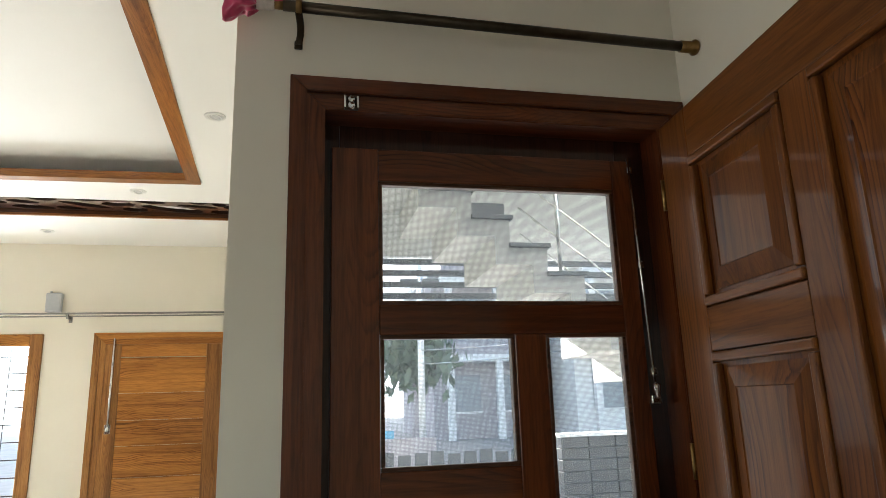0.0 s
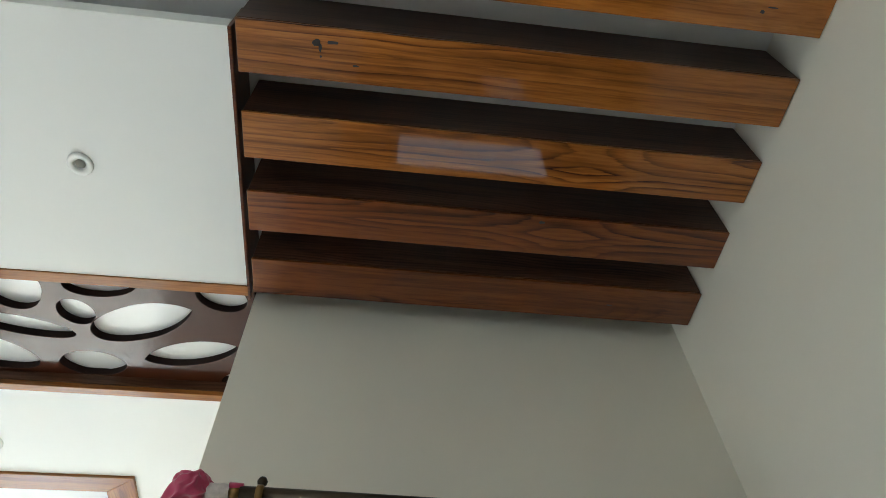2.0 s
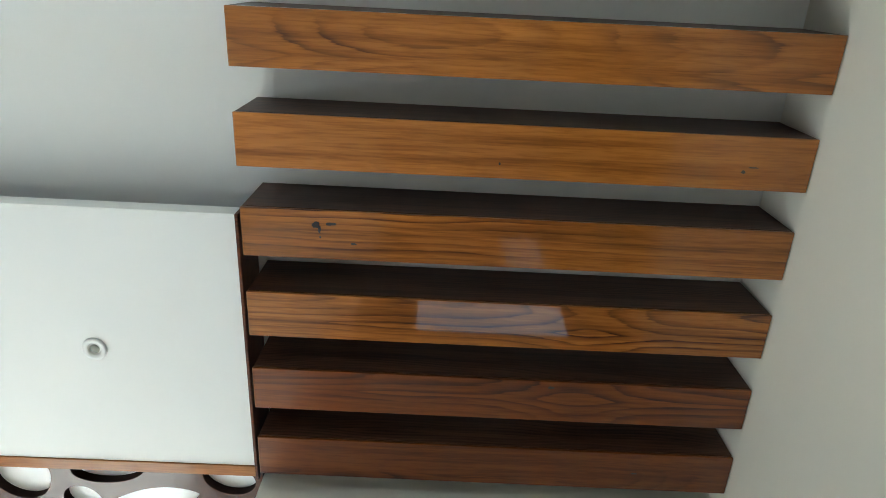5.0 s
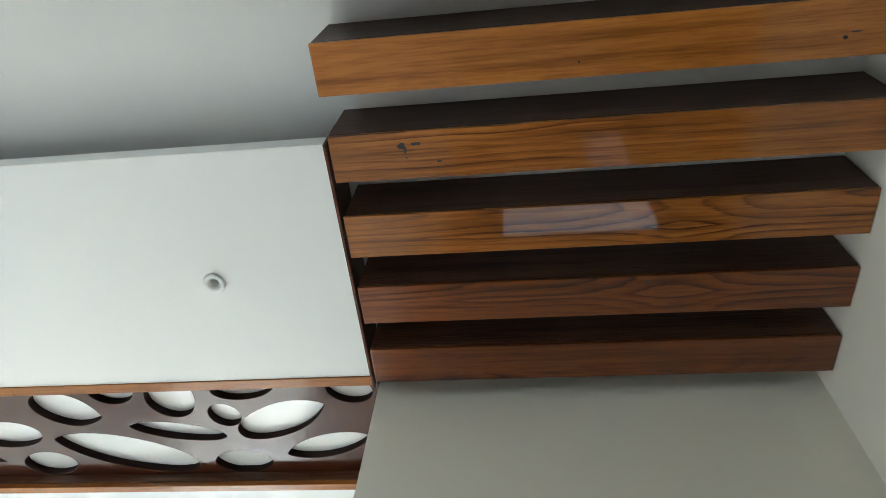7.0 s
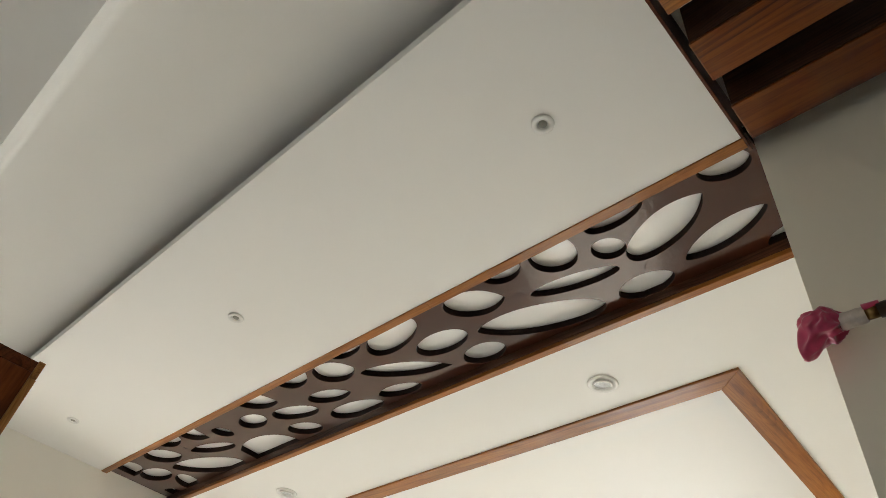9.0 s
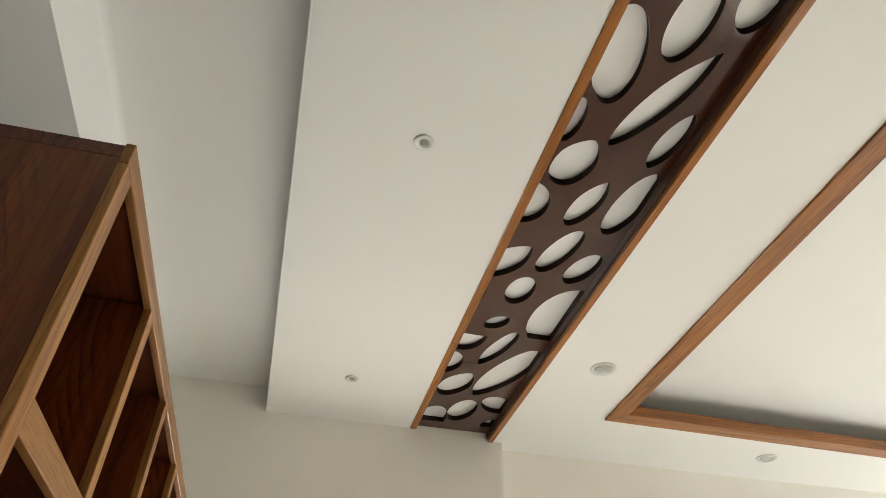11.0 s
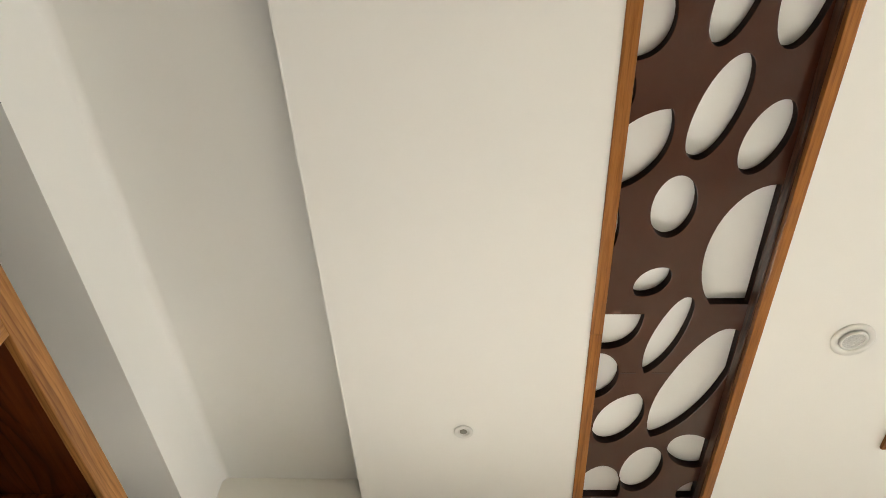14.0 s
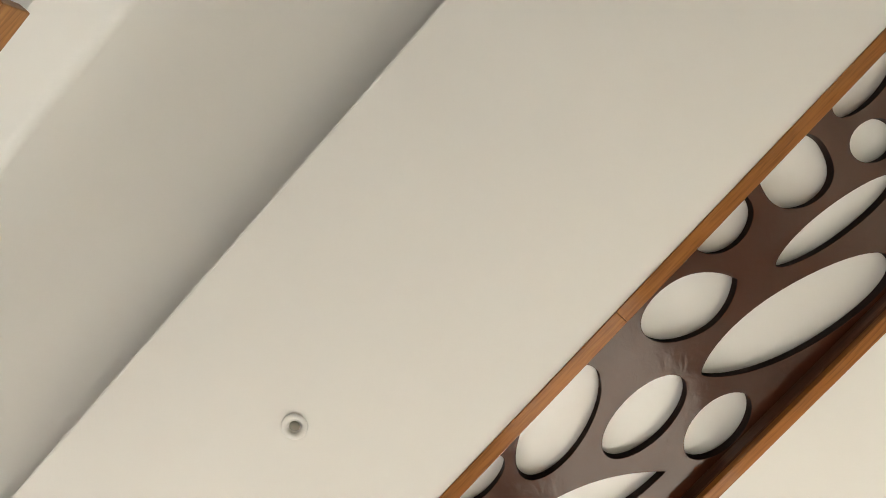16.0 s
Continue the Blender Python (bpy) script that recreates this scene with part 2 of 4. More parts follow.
COVE_SHADE = plain("cove_shade", (0.09, 0.05, 0.024), 0.75, 0.0, 0.3, 12, 0.2)
SEAM = plain("panel_seam", (0.012, 0.006, 0.005), 0.6)


# ---- building helpers ----
def part(name, bm, mat, parent=None, label=""):
    me = bpy.data.meshes.new(name)
    bm.to_mesh(me)
    bm.free()
    me.materials.append(mat)
    ob = new(name, me)
    if parent:
        ob.parent = parent
        ob.matrix_parent_inverse = parent.matrix_basis.inverted()
    if label:
        tagged(ob, label)
    return ob


def thing(name, at, label, category, group="", kind=""):
    ob = new(name)
    ob.empty_display_size = 0.1
    ob.matrix_basis = Matrix.Translation(at)
    return tagged(ob, label, category, group, kind)


def box(x0, x1, y0, y1, z0, z1, bevel=0.0):
    bm = bmesh.new()
    bmesh.ops.create_cube(bm, size=1, matrix=Matrix.LocRotScale(((x0 + x1) / 2, (y0 + y1) / 2, (z0 + z1) / 2), None, (x1 - x0, y1 - y0, z1 - z0)))
    if bevel:
        bmesh.ops.bevel(bm, geom=bm.edges[:], offset=bevel, segments=2, affect="EDGES", profile=0.5)
    return bm


def rod(a, b, radius, sides=16, radius2=None):
    a, b = Vector(a), Vector(b)
    bm = bmesh.new()
    turn = (b - a).to_track_quat("Z", "Y").to_matrix().to_4x4()
    bmesh.ops.create_cone(bm, cap_ends=True, segments=sides, radius1=radius, radius2=radius if radius2 is None else radius2, depth=(b - a).length,
                          matrix=Matrix.Translation((a + b) / 2) @ turn)
    for f in bm.faces:
        f.smooth = len(f.verts) == 4
    return bm


def lathe(profile, m=Matrix(), sides=32):
    """A turned body from (radius, height) pairs."""
    bm = bmesh.new()
    rings = []
    for r, z in profile:
        rings.append([bm.verts.new(m @ Vector((r * math.cos(2 * math.pi * i / sides), r * math.sin(2 * math.pi * i / sides), z))) for i in range(sides)])
    for lo, hi in zip(rings, rings[1:]):
        for i in range(sides):
            f = bm.faces.new((lo[i], lo[(i + 1) % sides], hi[(i + 1) % sides], hi[i]))
            f.smooth = True
    return bm


def join(*bms):
    out = bmesh.new()
    for b in bms:
        me = bpy.data.meshes.new("joined")
        b.to_mesh(me)
        b.free()
        out.from_mesh(me)
        bpy.data.meshes.remove(me)
    return out


def structure(name, bm, mat, label, category):
    return tagged(part(name, bm, mat), label, category, kind="structure")


# ---- heights and lines of the plan ----
BEAM_Z, STRIP_Z, MAIN_Z, UPPER_Z, PANEL_Z = 3.135, 3.195, 3.165, 3.352, 3.217
WALL_Y, RIGHT_X, CORNER_X, END_X, LEFT_X, FAR_Y, BACK_Y = 0.09, 1.474, 0.02, -4.43, -4.54, 6.2, -3.4
SOFFIT_Y, SOFFIT_Z, STRIP_NEAR = -1.488, 3.048, -0.815
SKEW = 0.0075  # the panel line leans slightly off square
TOP = 3.6

# ---- structure ----
def lean(bm, above):
    """Shears every vertex past a line so that it follows the slightly skewed panel line."""
    for v in bm.verts:
        if v.co.y > above:
            v.co.y -= SKEW * v.co.x
    return bm


structure("floor", box(LEFT_X - 0.3, RIGHT_X + 0.3, BACK_Y - 0.2, FAR_Y + 0.2, -0.12, 0), STONE, "polished pale stone floor of the whole room", "floor")
structure("wall_right", box(RIGHT_X, RIGHT_X + 0.23, BACK_Y, WALL_Y + 0.23, 0, TOP), WALL, "plain off-white painted plaster wall beside the entrance", "wall")
# Unseen opening made for the back fill light.
BW = (-1.46, -0.3, 0.7, 2.0)
structure("wall_back", join(box(LEFT_X - 0.23, BW[0], BACK_Y - 0.2, BACK_Y, 0, TOP), box(BW[1], RIGHT_X + 0.23, BACK_Y - 0.2, BACK_Y, 0, TOP),
                            box(BW[0], BW[1], BACK_Y - 0.2, BACK_Y, 0, BW[2]), box(BW[0], BW[1], BACK_Y - 0.2, BACK_Y, BW[3], TOP)), WALL, "plain off-white painted plaster back wall", "wall")
# Slab out of view, added to keep sky and sun off the opening.
structure("window_awning", box(-2.2, 0.5, BACK_Y - 1.5, BACK_Y - 0.2, 2.06, 2.14, 0.01), WALL, "unseen slab added to shade the back opening", "awning")
# Unseen opening cut only for the added end fill light.
EW = (-1.0, 0.05, 0.75, 2.05)
structure("wall_end", join(box(LEFT_X - 0.23, END_X, BACK_Y, EW[0], 0, TOP), box(LEFT_X - 0.23, END_X, EW[1], 0.66, 0, TOP), box(LEFT_X - 0.23, END_X, EW[0], EW[1], 0, EW[2]),
                           box(LEFT_X - 0.23, END_X, EW[0], EW[1], EW[3], TOP), box(LEFT_X - 0.23, LEFT_X, 0.66, FAR_Y + 0.2, 0, TOP)), LIT_END_WALL,
          "cream painted plaster end wall with a shallow step", "wall")
DOOR_X0, DOOR_X1, DOOR_TOP = 0.179, 1.466, 2.247
structure("wall_entrance", join(box(CORNER_X, DOOR_X0 + 0.05, WALL_Y, WALL_Y + 0.23, 0, TOP), box(DOOR_X1 - 0.05, RIGHT_X, WALL_Y, WALL_Y + 0.23, 0, DOOR_TOP - 0.05),
                                box(DOOR_X0 + 0.05, RIGHT_X, WALL_Y, WALL_Y + 0.23, DOOR_TOP - 0.05, TOP)), WALL,
          "off-white painted plaster wall round the entrance door", "wall")
structure("wall_living", box(CORNER_X, CORNER_X + 0.23, WALL_Y + 0.23, FAR_Y + 0.2, 0, TOP), WALL, "cream painted plaster wall of the living room", "wall")
WIN_X0, WIN_X1, WIN_Z0, WIN_TOP = -4.25, -2.54, 0.25, 2.146
FD_X0, FD_X1, FD_TOP = -2.03, -0.55, 2.155
structure("wall_far", join(box(LEFT_X, WIN_X0, FAR_Y, FAR_Y + 0.2, 0, TOP), box(WIN_X1, CORNER_X, FAR_Y, FAR_Y + 0.2, 0, TOP),
                           box(WIN_X0, WIN_X1, FAR_Y, FAR_Y + 0.2, WIN_TOP, TOP), box(WIN_X0, WIN_X1, FAR_Y, FAR_Y + 0.2, 0, WIN_Z0)), WALL,
          "cream painted plaster wall with a window and a door", "wall")
structure("ceiling", box(LEFT_X - 0.2, RIGHT_X + 0.2, SOFFIT_Y, FAR_Y + 0.2, UPPER_Z, TOP + 0.1), CEILING, "matt white painted plaster ceiling above the dropped parts", "ceiling")
structure("ceiling_soffit", box(END_X, RIGHT_X, BACK_Y, SOFFIT_Y, SOFFIT_Z, TOP + 0.1), CEILING, "white painted soffit beside the open shelf", "ceiling")
def fillet(x0, x1, y, z, r, steps=10):
    bm = bmesh.new()
    rows = []
    for i in range(steps + 1):
        a = math.pi / 2 * i / steps
        py, pz = y + r * (1 - math.sin(a)), z - r * (1 - math.cos(a))
        rows.append((bm.verts.new((x0, py, pz)), bm.verts.new((x1, py, pz))))
    for lo, hi in zip(rows, rows[1:]):
        bm.faces.new((lo[0], lo[1], hi[1], hi[0])).smooth = True
    bmesh.ops.recalc_face_normals(bm, faces=bm.faces)
    return bm


structure("ceiling_cove", fillet(END_X, RIGHT_X, SOFFIT_Y + 0.0002, UPPER_Z - 0.0002, 0.03, 10), CEILING, "rounded white plaster cove between soffit and ceiling", "trim")
# dropped ledge ceiling with an open light cove over it
structure("ceiling_ledge", lean(join(box(END_X, 0.002, STRIP_NEAR, 0.027, STRIP_Z, STRIP_Z + 0.02), box(END_X, 0.002, -0.025, 0.027, STRIP_Z + 0.02, UPPER_Z)), -0.1), CEILING,
          "smooth white dropped ceiling strip with a cove behind its edge", "ceiling")
# Dark lining colour deepens the shade behind the ledge lip.
structure("ledge_deck", join(box(END_X, 0.002, STRIP_NEAR + 0.002, -0.08, STRIP_Z + 0.02, STRIP_Z + 0.032), box(END_X, 0.002, -0.08, -0.065, STRIP_Z + 0.02, UPPER_Z)), COVE_SHADE, "lining of the light cove, darkened to deepen its shade", "trim")
structure("ledge_lip", box(END_X, 0.002, STRIP_NEAR - 0.006, STRIP_NEAR, STRIP_Z, STRIP_Z + 0.055, 0.001), CEILING, "grey-white painted lip of the dropped strip", "trim")
structure("ledge_end_trim", box(0.002, 0.012, STRIP_NEAR - 0.006, 0.085, STRIP_Z - 0.004, UPPER_Z, 0.002), TEAK_HEAD, "dark wooden end board of the dropped strip", "trim")
# ceiling of the living room, open over the tray
TX0, TX1, TY0, TY1 = -3.945, -0.6, 1.135, 3.86
Y2A, Y2B = 4.42, 5.02
def slab(x0, x1, y0, y1):
    return box(x0, x1, y0, y1, MAIN_Z, MAIN_Z + 0.03)
def lean_first(bm):
    for v in bm.verts:
        if v.co.y < 0.6:
            v.co.y -= SKEW * v.co.x
    return bm


structure("ceiling_living", join(lean_first(slab(LEFT_X, CORNER_X, 0.567, TY0 + 0.03)), slab(LEFT_X, CORNER_X, TY1 - 0.03, Y2A), slab(LEFT_X, TX0 + 0.03, TY0 + 0.03, TY1 - 0.03),
                                 slab(TX1 - 0.03, CORNER_X, TY0 + 0.03, TY1 - 0.03), slab(LEFT_X, CORNER_X, Y2B, FAR_Y)), CEILING,
          "smooth white dropped ceiling of the living room", "ceiling")


def tray_frame():
    """Mitred wooden frame round the raised tray, with an inner upstand."""
    t = thing("tray_frame", ((TX0 + TX1) / 2, (TY0 + TY1) / 2, MAIN_Z), "honey-brown wooden frame round the raised ceiling tray", "ceiling frame", kind="")
    w, zb = 0.105, MAIN_Z - 0.012
    outer = [(TX0, 1.147), (-0.505, 1.072), (-0.64, TY1), (-3.99, 3.97)]
    inner = [(TX0 + w, 1.147 + w), (-0.632, 1.072 + w), (-0.64 - w, TY1 - w), (-3.99 + w, 3.97 - w)]
    for i in range(4):
        j = (i + 1) % 4
        bm = bmesh.new()
        quad = [outer[i], outer[j], inner[j], inner[i]]
        lo = [bm.verts.new((*p, zb)) for p in quad]
        hi = [bm.verts.new((*p, zb + 0.02 if k < 2 else MAIN_Z + 0.055)) for k, p in enumerate(quad)]
        bm.faces.new(lo[::-1])
        bm.faces.new(hi)
        for k in range(4):
            bm.faces.new((lo[k], lo[(k + 1) % 4], hi[(k + 1) % 4], hi[k]))
        bmesh.ops.recalc_face_normals(bm, faces=bm.faces)
        bmesh.ops.bevel(bm, geom=bm.edges[:], offset=0.002, segments=1, affect="EDGES")
        part("rail", bm, LIP_X if i % 2 == 0 else LIP_Y, t)
    return t


tray_frame()

# ---- perforated ceiling panel: centre, length, width, turn and how pointed the two ends of each opening are ----
OVALS_A = [
    (-0.092, 0.110, 0.174, 0.123, 12, 0.5, 0.5), (-0.373, 0.247, 0.384, 0.156, -22, 0.45, 0.8), (-0.220, 0.387, 0.352, 0.115, -15, 0.7, 0.7),
    (-0.052, 0.505, 0.154, 0.078, -15, 0.6, 0.6), (-0.585, 0.221, 0.130, 0.112, 21, 0.5, 0.5), (-0.487, 0.091, 0.244, 0.108, -6, 0.5, 0.5),
    (-0.773, 0.129, 0.191, 0.194, 20, 0.4, 0.4), (-0.793, 0.300, 0.381, 0.088, 9, 0.6, 0.5), (-0.575, 0.471, 0.238, 0.128, -1, 0.6, 0.6),
    (-1.040, 0.409, 0.578, 0.176, 15, 0.7, 0.45), (-0.995, 0.084, 0.186, 0.143, 1, 0.5, 0.5), (-1.207, 0.179, 0.283, 0.162, 17, 0.5, 0.8),
]
OVALS_B = [
    (-1.507, 0.305, 0.297, 0.142, 0, 0.5, 0.5), (-1.391, 0.469, 0.233, 0.133, -1, 0.55, 0.55), (-1.676, 0.145, 0.366, 0.166, -13, 0.5, 0.5),
    (-1.798, 0.363, 0.484, 0.113, 23, 0.6, 1), (-1.947, 0.098, 0.199, 0.087, 1, 0.5, 0.5), (-1.952, 0.478, 0.272, 0.094, 9, 0.6, 0.7),
    (-2.129, 0.187, 0.243, 0.162, 13, 0.42, 0.75), (-2.371, 0.079, 0.237, 0.199, -15, 0.5, 0.5), (-2.322, 0.320, 0.279, 0.110, 14, 0.5, 0.85),
    (-2.287, 0.485, 0.368, 0.131, 7, 0.45, 0.6), (-2.564, 0.071, 0.126, 0.062, 177, 0.5, 0.5), (-2.624, 0.327, 0.312, 0.121, 16, 0.42, 0.5),
    (-2.712, 0.469, 0.233, 0.121, 17, 0.5, 0.5), (-2.742, 0.125, 0.291, 0.155, 33, 0.6, 0.8),
]
OVALS_C = [
    (-2.929, 0.256, 0.216, 0.131, 3, 0.5, 0.5), (-3.105, 0.530, 0.500, 0.310, 2, 0.5, 0.5), (-2.998, 0.075, 0.187, 0.067, 179, 0.5, 0.5),
    (-3.206, 0.233, 0.143, 0.096, 43, 0.6, 0.6), (-3.344, 0.118, 0.221, 0.306, 91, 0.4, 0.4), (-3.442, 0.313, 0.362, 0.1, 16, 0.7, 0.42),
    (-3.683, 0.433, 0.588, 0.190, 20, 0.7, 0.42), (-3.630, 0.096, 0.230, 0.160, -178, 0.5, 0.6), (-3.857, 0.202, 0.298, 0.166, 21, 0.5, 0.75),
    (-4.163, 0.323, 0.292, 0.160, 9, 0.5, 0.5), (-4.045, 0.501, 0.172, 0.221, 52, 0.5, 0.5), (-4.321, 0.158, 0.193, 0.369, 97, 0.5, 0.5),
    (-4.311, 0.593, 0.219, 0.181, 80, 0.5, 0.5),
]


def clip(points, axis, limit, keep_less):
    out = []
    for i, p in enumerate(points):
        q = points[(i + 1) % len(points)]
        p_in, q_in = (p[axis] <= limit) == keep_less, (q[axis] <= limit) == keep_less
        if p_in:
            out.append(p)
        if p_in != q_in:
            f = (limit - p[axis]) / (q[axis] - p[axis])
            out.append((p[0] + f * (q[0] - p[0]), p[1] + f * (q[1] - p[1])))
    return out


def oval(cx, cy, length, width, turn, qa, qb, steps=22):
    c, s = math.cos(radians(turn)), math.sin(radians(turn))
    pts = []
    for side in (1, -1):
        for i in range(steps):
            u = -side * math.cos(math.pi * i / steps)
            v = side * 0.5 * width * max(0.0, 1 - u * u) ** (qa if u < 0 else qb)
            pts.append((cx + c * u * length / 2 - s * v, cy + s * u * length / 2 + c * v))
    return pts


P_NEAR, P_FAR, P_X0, P_X1 = 0.035, 0.56, END_X, CORNER_X - 0.003


def perforated_board(ovals):
    curve = bpy.data.curves.new("board", "CURVE")
    curve.dimensions, curve.fill_mode, curve.extrude = "2D", "BOTH", 0.0151
    curve.bevel_depth, curve.bevel_resolution = 0.0014, 2
    outlines = [[(P_X0, P_NEAR), (P_X1, P_NEAR), (P_X1, P_FAR), (P_X0, P_FAR)]]
    for row in ovals:
        pts = oval(*row)
        pts = [(x, y + SKEW * x) for x, y in pts]
        pts = clip(clip(pts, 1, P_NEAR + 0.006, False), 1, 0.526, True)
        pts = clip(clip(pts, 0, -4.345, False), 0, P_X1 - 0.01, True)
        if abs(row[0] + 3.105) < 0.001:
            pts = clip(pts, 0, -3.3, False)
        if abs(row[0] + 3.344) < 0.001:
            pts = clip(pts, 0, -3.338, True)
        if len(pts) > 4:
            outlines.append(pts)
    for pts in outlines:
        s = curve.splines.new("POLY")
        s.points.add(len(pts) - 1)
        for p, q in zip(s.points, pts):
            p.co = (*q, 0, 1)
        s.use_cyclic_u = True
    ob = bpy.data.objects.new("board", curve)
    me = bpy.data.meshes.new_from_object(ob)
    bpy.data.objects.remove(ob)
    bm = bmesh.new()
    bm.from_mesh(me)
    bpy.data.meshes.remove(me)
    bmesh.ops.translate(bm, verts=bm.verts[:], vec=(0, 0, PANEL_Z + 0.0165))
    return lean(bm, -1)


def perforated_panel():
    t = thing("perforated_panel", (-2.2, 0.3, PANEL_Z), "glossy dark brown ceiling panel with pebble-shaped openings between wooden edges", "ceiling panel", "perforated ceiling panels")
    board = part("board", perforated_board(OVALS_A + OVALS_B + OVALS_C), PANEL, t)
    board.data.materials.append(DARK_EDGE)
    # Upright faces of the board take the darker, matt edge material.
    for face in board.data.polygons:
        face.material_index = 1 if abs(face.normal.z) < 0.3 else 0
    part("backing", lean(box(P_X0, P_X1, P_NEAR, P_FAR, PANEL_Z + 0.0335, PANEL_Z + 0.041), -1), BACKING, t, "white backing sheet")
    for x0, x1 in ((P_X0, -3.4045), (-3.404, -1.3495), (-1.349, P_X1 - 0.012)):
        part("near_edge", lean(box(x0, x1, 0.0275, 0.068, STRIP_Z - 0.005, PANEL_Z - 0.001, 0.002), -1), LIP_X, t, "honey-brown wooden edge strip")
    part("far_edge", lean(box(P_X0, P_X1, 0.533, 0.5665, MAIN_Z - 0.007, PANEL_Z - 0.001, 0.002), -1), LIP_X, t, "honey-brown wooden edge strip")
    part("far_rebate", lean(box(P_X0, P_X1, 0.526, 0.533, MAIN_Z + 0.012, PANEL_Z - 0.001, 0.001), -1), DARK_TEAK_X, t)
    for y0, y1 in ((0.18, 0.235), (0.29, 0.35)):
        part("seam", box(-3.6135, -3.611, y0, y1, PANEL_Z - 0.0008, PANEL_Z + 0.001), SEAM, t)
    return t


first_panel = perforated_panel()
copy_thing(first_panel, pose(-2.2, Y2A + 0.287, PANEL_Z, 0, 0, 0.8))


# ---- beams ----
def ceiling_beam():
    t = thing("ceiling_beam", (0, 0, 0), "glossy teak box beam across the entrance ceiling", "ceiling beam", "beams over the entrance")
    x0, x1, h = 0.038, RIGHT_X - 0.003, UPPER_Z - BEAM_Z
    part("bottom_board", box(x0, x1, 0, 0.136, 0, 0.009, 0.0015), TEAK_X, t, "polished teak board with dark veins")
    # Groove shade painted as a near-black strip.
    part("groove_strip", box(x0 + 0.004, x1, 0.004, 0.132, 0.0092, 0.0138), REBATE_SHADE, t, "recessed groove, darkened for shade")
    # Side and end boards get a darker teak that carries their shade.
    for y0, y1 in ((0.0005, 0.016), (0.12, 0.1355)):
        part("side_board", box(x0 + 0.001, x1, y0, y1, 0.014, h, 0.001), DARK_TEAK_X, t, "teak side board, darkened for shade")
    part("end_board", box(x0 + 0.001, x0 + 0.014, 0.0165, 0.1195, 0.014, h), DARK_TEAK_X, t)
    part("end_edging", box(x0 - 0.0012, x0 - 0.0001, 0.001, 0.135, 0.001, 0.0085), PALE_X, t, "pale raw board end")
    return t


beam = ceiling_beam()
for i in range(6):
    m = pose(0, -0.1335 - 0.2435 * i, BEAM_Z)
    if i == 0:
        beam.matrix_basis = m
    else:
        copy_thing(beam, m)
# Boards nearest the door: redder wood, also darkened for the weaker light.
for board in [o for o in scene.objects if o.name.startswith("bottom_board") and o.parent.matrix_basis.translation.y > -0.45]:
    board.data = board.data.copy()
    board.data.materials[0] = SHADED_RED_TEAK_X
    tagged(board, "red teak board with dark veins, darkened for shade by the door")


def knot_patch(cx, cy, w, h, seed):
    """A dark filled flaw with a ragged outline, flush under the board."""
    bm = bmesh.new()
    ring = []
    for i in range(18):
        a = 2 * math.pi * i / 18
        r = 1 + 0.45 * noise.noise(Vector((math.cos(a) * 1.7, math.sin(a) * 1.7, seed)))
        ring.append(bm.verts.new((cx + w * r * math.cos(a), cy + h * r * math.sin(a), BEAM_Z - 0.0005)))
    bm.faces.new(ring)
    return bm


KNOT = plain("knot_filler", (0.03, 0.02, 0.013), 0.35, 0.0, 0.5, 90)
beams = sorted((o for o in scene.objects if o.name.startswith("ceiling_beam")), key=lambda o: -o.matrix_basis.translation.y)
KNOTS = [(3, 0.232, -0.824, 0.011, 0.009, 1.3), (3, 0.241, -0.812, 0.004, 0.012, 4.1), (3, 0.272, -0.828, 0.015, 0.0045, 7.7), (3, 0.243, -0.79, 0.0025, 0.003, 2.2),
         (3, 0.33, -0.775, 0.008, 0.003, 5.2), (4, 0.695, -1.01, 0.003, 0.003, 3.1), (4, 1.302, -1.018, 0.006, 0.004, 6.4), (4, 1.325, -1.03, 0.012, 0.0016, 2.7),
         (1, 0.895, -0.357, 0.010, 0.004, 8.3), (0, 1.18, -0.06, 0.009, 0.0025, 9.1)]
for k, cx, cy, w, h, seed in KNOTS:
    part("knot", knot_patch(cx, cy, w, h, seed), KNOT, beams[k], "dark filled knot")


# ---- downlights ----
def small_downlight():
    t = thing("downlight", (0, 0, 0), "small round white recessed ceiling spotlight, switched off", "ceiling light", "small spotlights of the dropped strip")
    part("ring", lathe([(0.0365, 0.001), (0.0365, -0.004), (0.034, -0.0065), (0.021, -0.0055), (0.019, -0.002), (0.0185, 0.001)]), WHITE_METAL, t)
    part("well", lathe([(0.0188, -0.003), (0.016, 0.0), (0.0145, 0.0008)], sides=24), WHITE_METAL, t)
    part("lamp", lathe([(0.0145, -0.0015), (0.011, -0.0035), (0.0, -0.0035)], sides=24), LAMP_DARK, t)
    return t


def large_downlight():
    t = thing("downlight", (0, 0, 0), "round white recessed ceiling light with a tilted inner ring, off", "ceiling light", "large downlights of the living room")
    part("ring", lathe([(0.069, 0.001), (0.069, -0.004), (0.066, -0.007), (0.048, -0.006), (0.045, 0.0005)]), WHITE_METAL, t)
    tilt = pose(0, 0, -0.004, 8, 5, 0)
    part("inner_ring", lathe([(0.044, 0.004), (0.044, -0.005), (0.040, -0.007), (0.036, -0.004), (0.035, 0.002)], tilt), WHITE_METAL, t)
    part("reflector", lathe([(0.035, -0.003), (0.026, 0.0), (0.018, -0.001), (0.012, -0.003), (0.0, -0.004)], tilt, 24), REFLECTOR, t)
    return t


small = small_downlight()
for i, x in enumerate((-0.44, -2.155, -3.905)):
    m = pose(x, -0.38, STRIP_Z)
    if i == 0:
        small.matrix_basis = m
    else:
        copy_thing(small, m)
large = large_downlight()
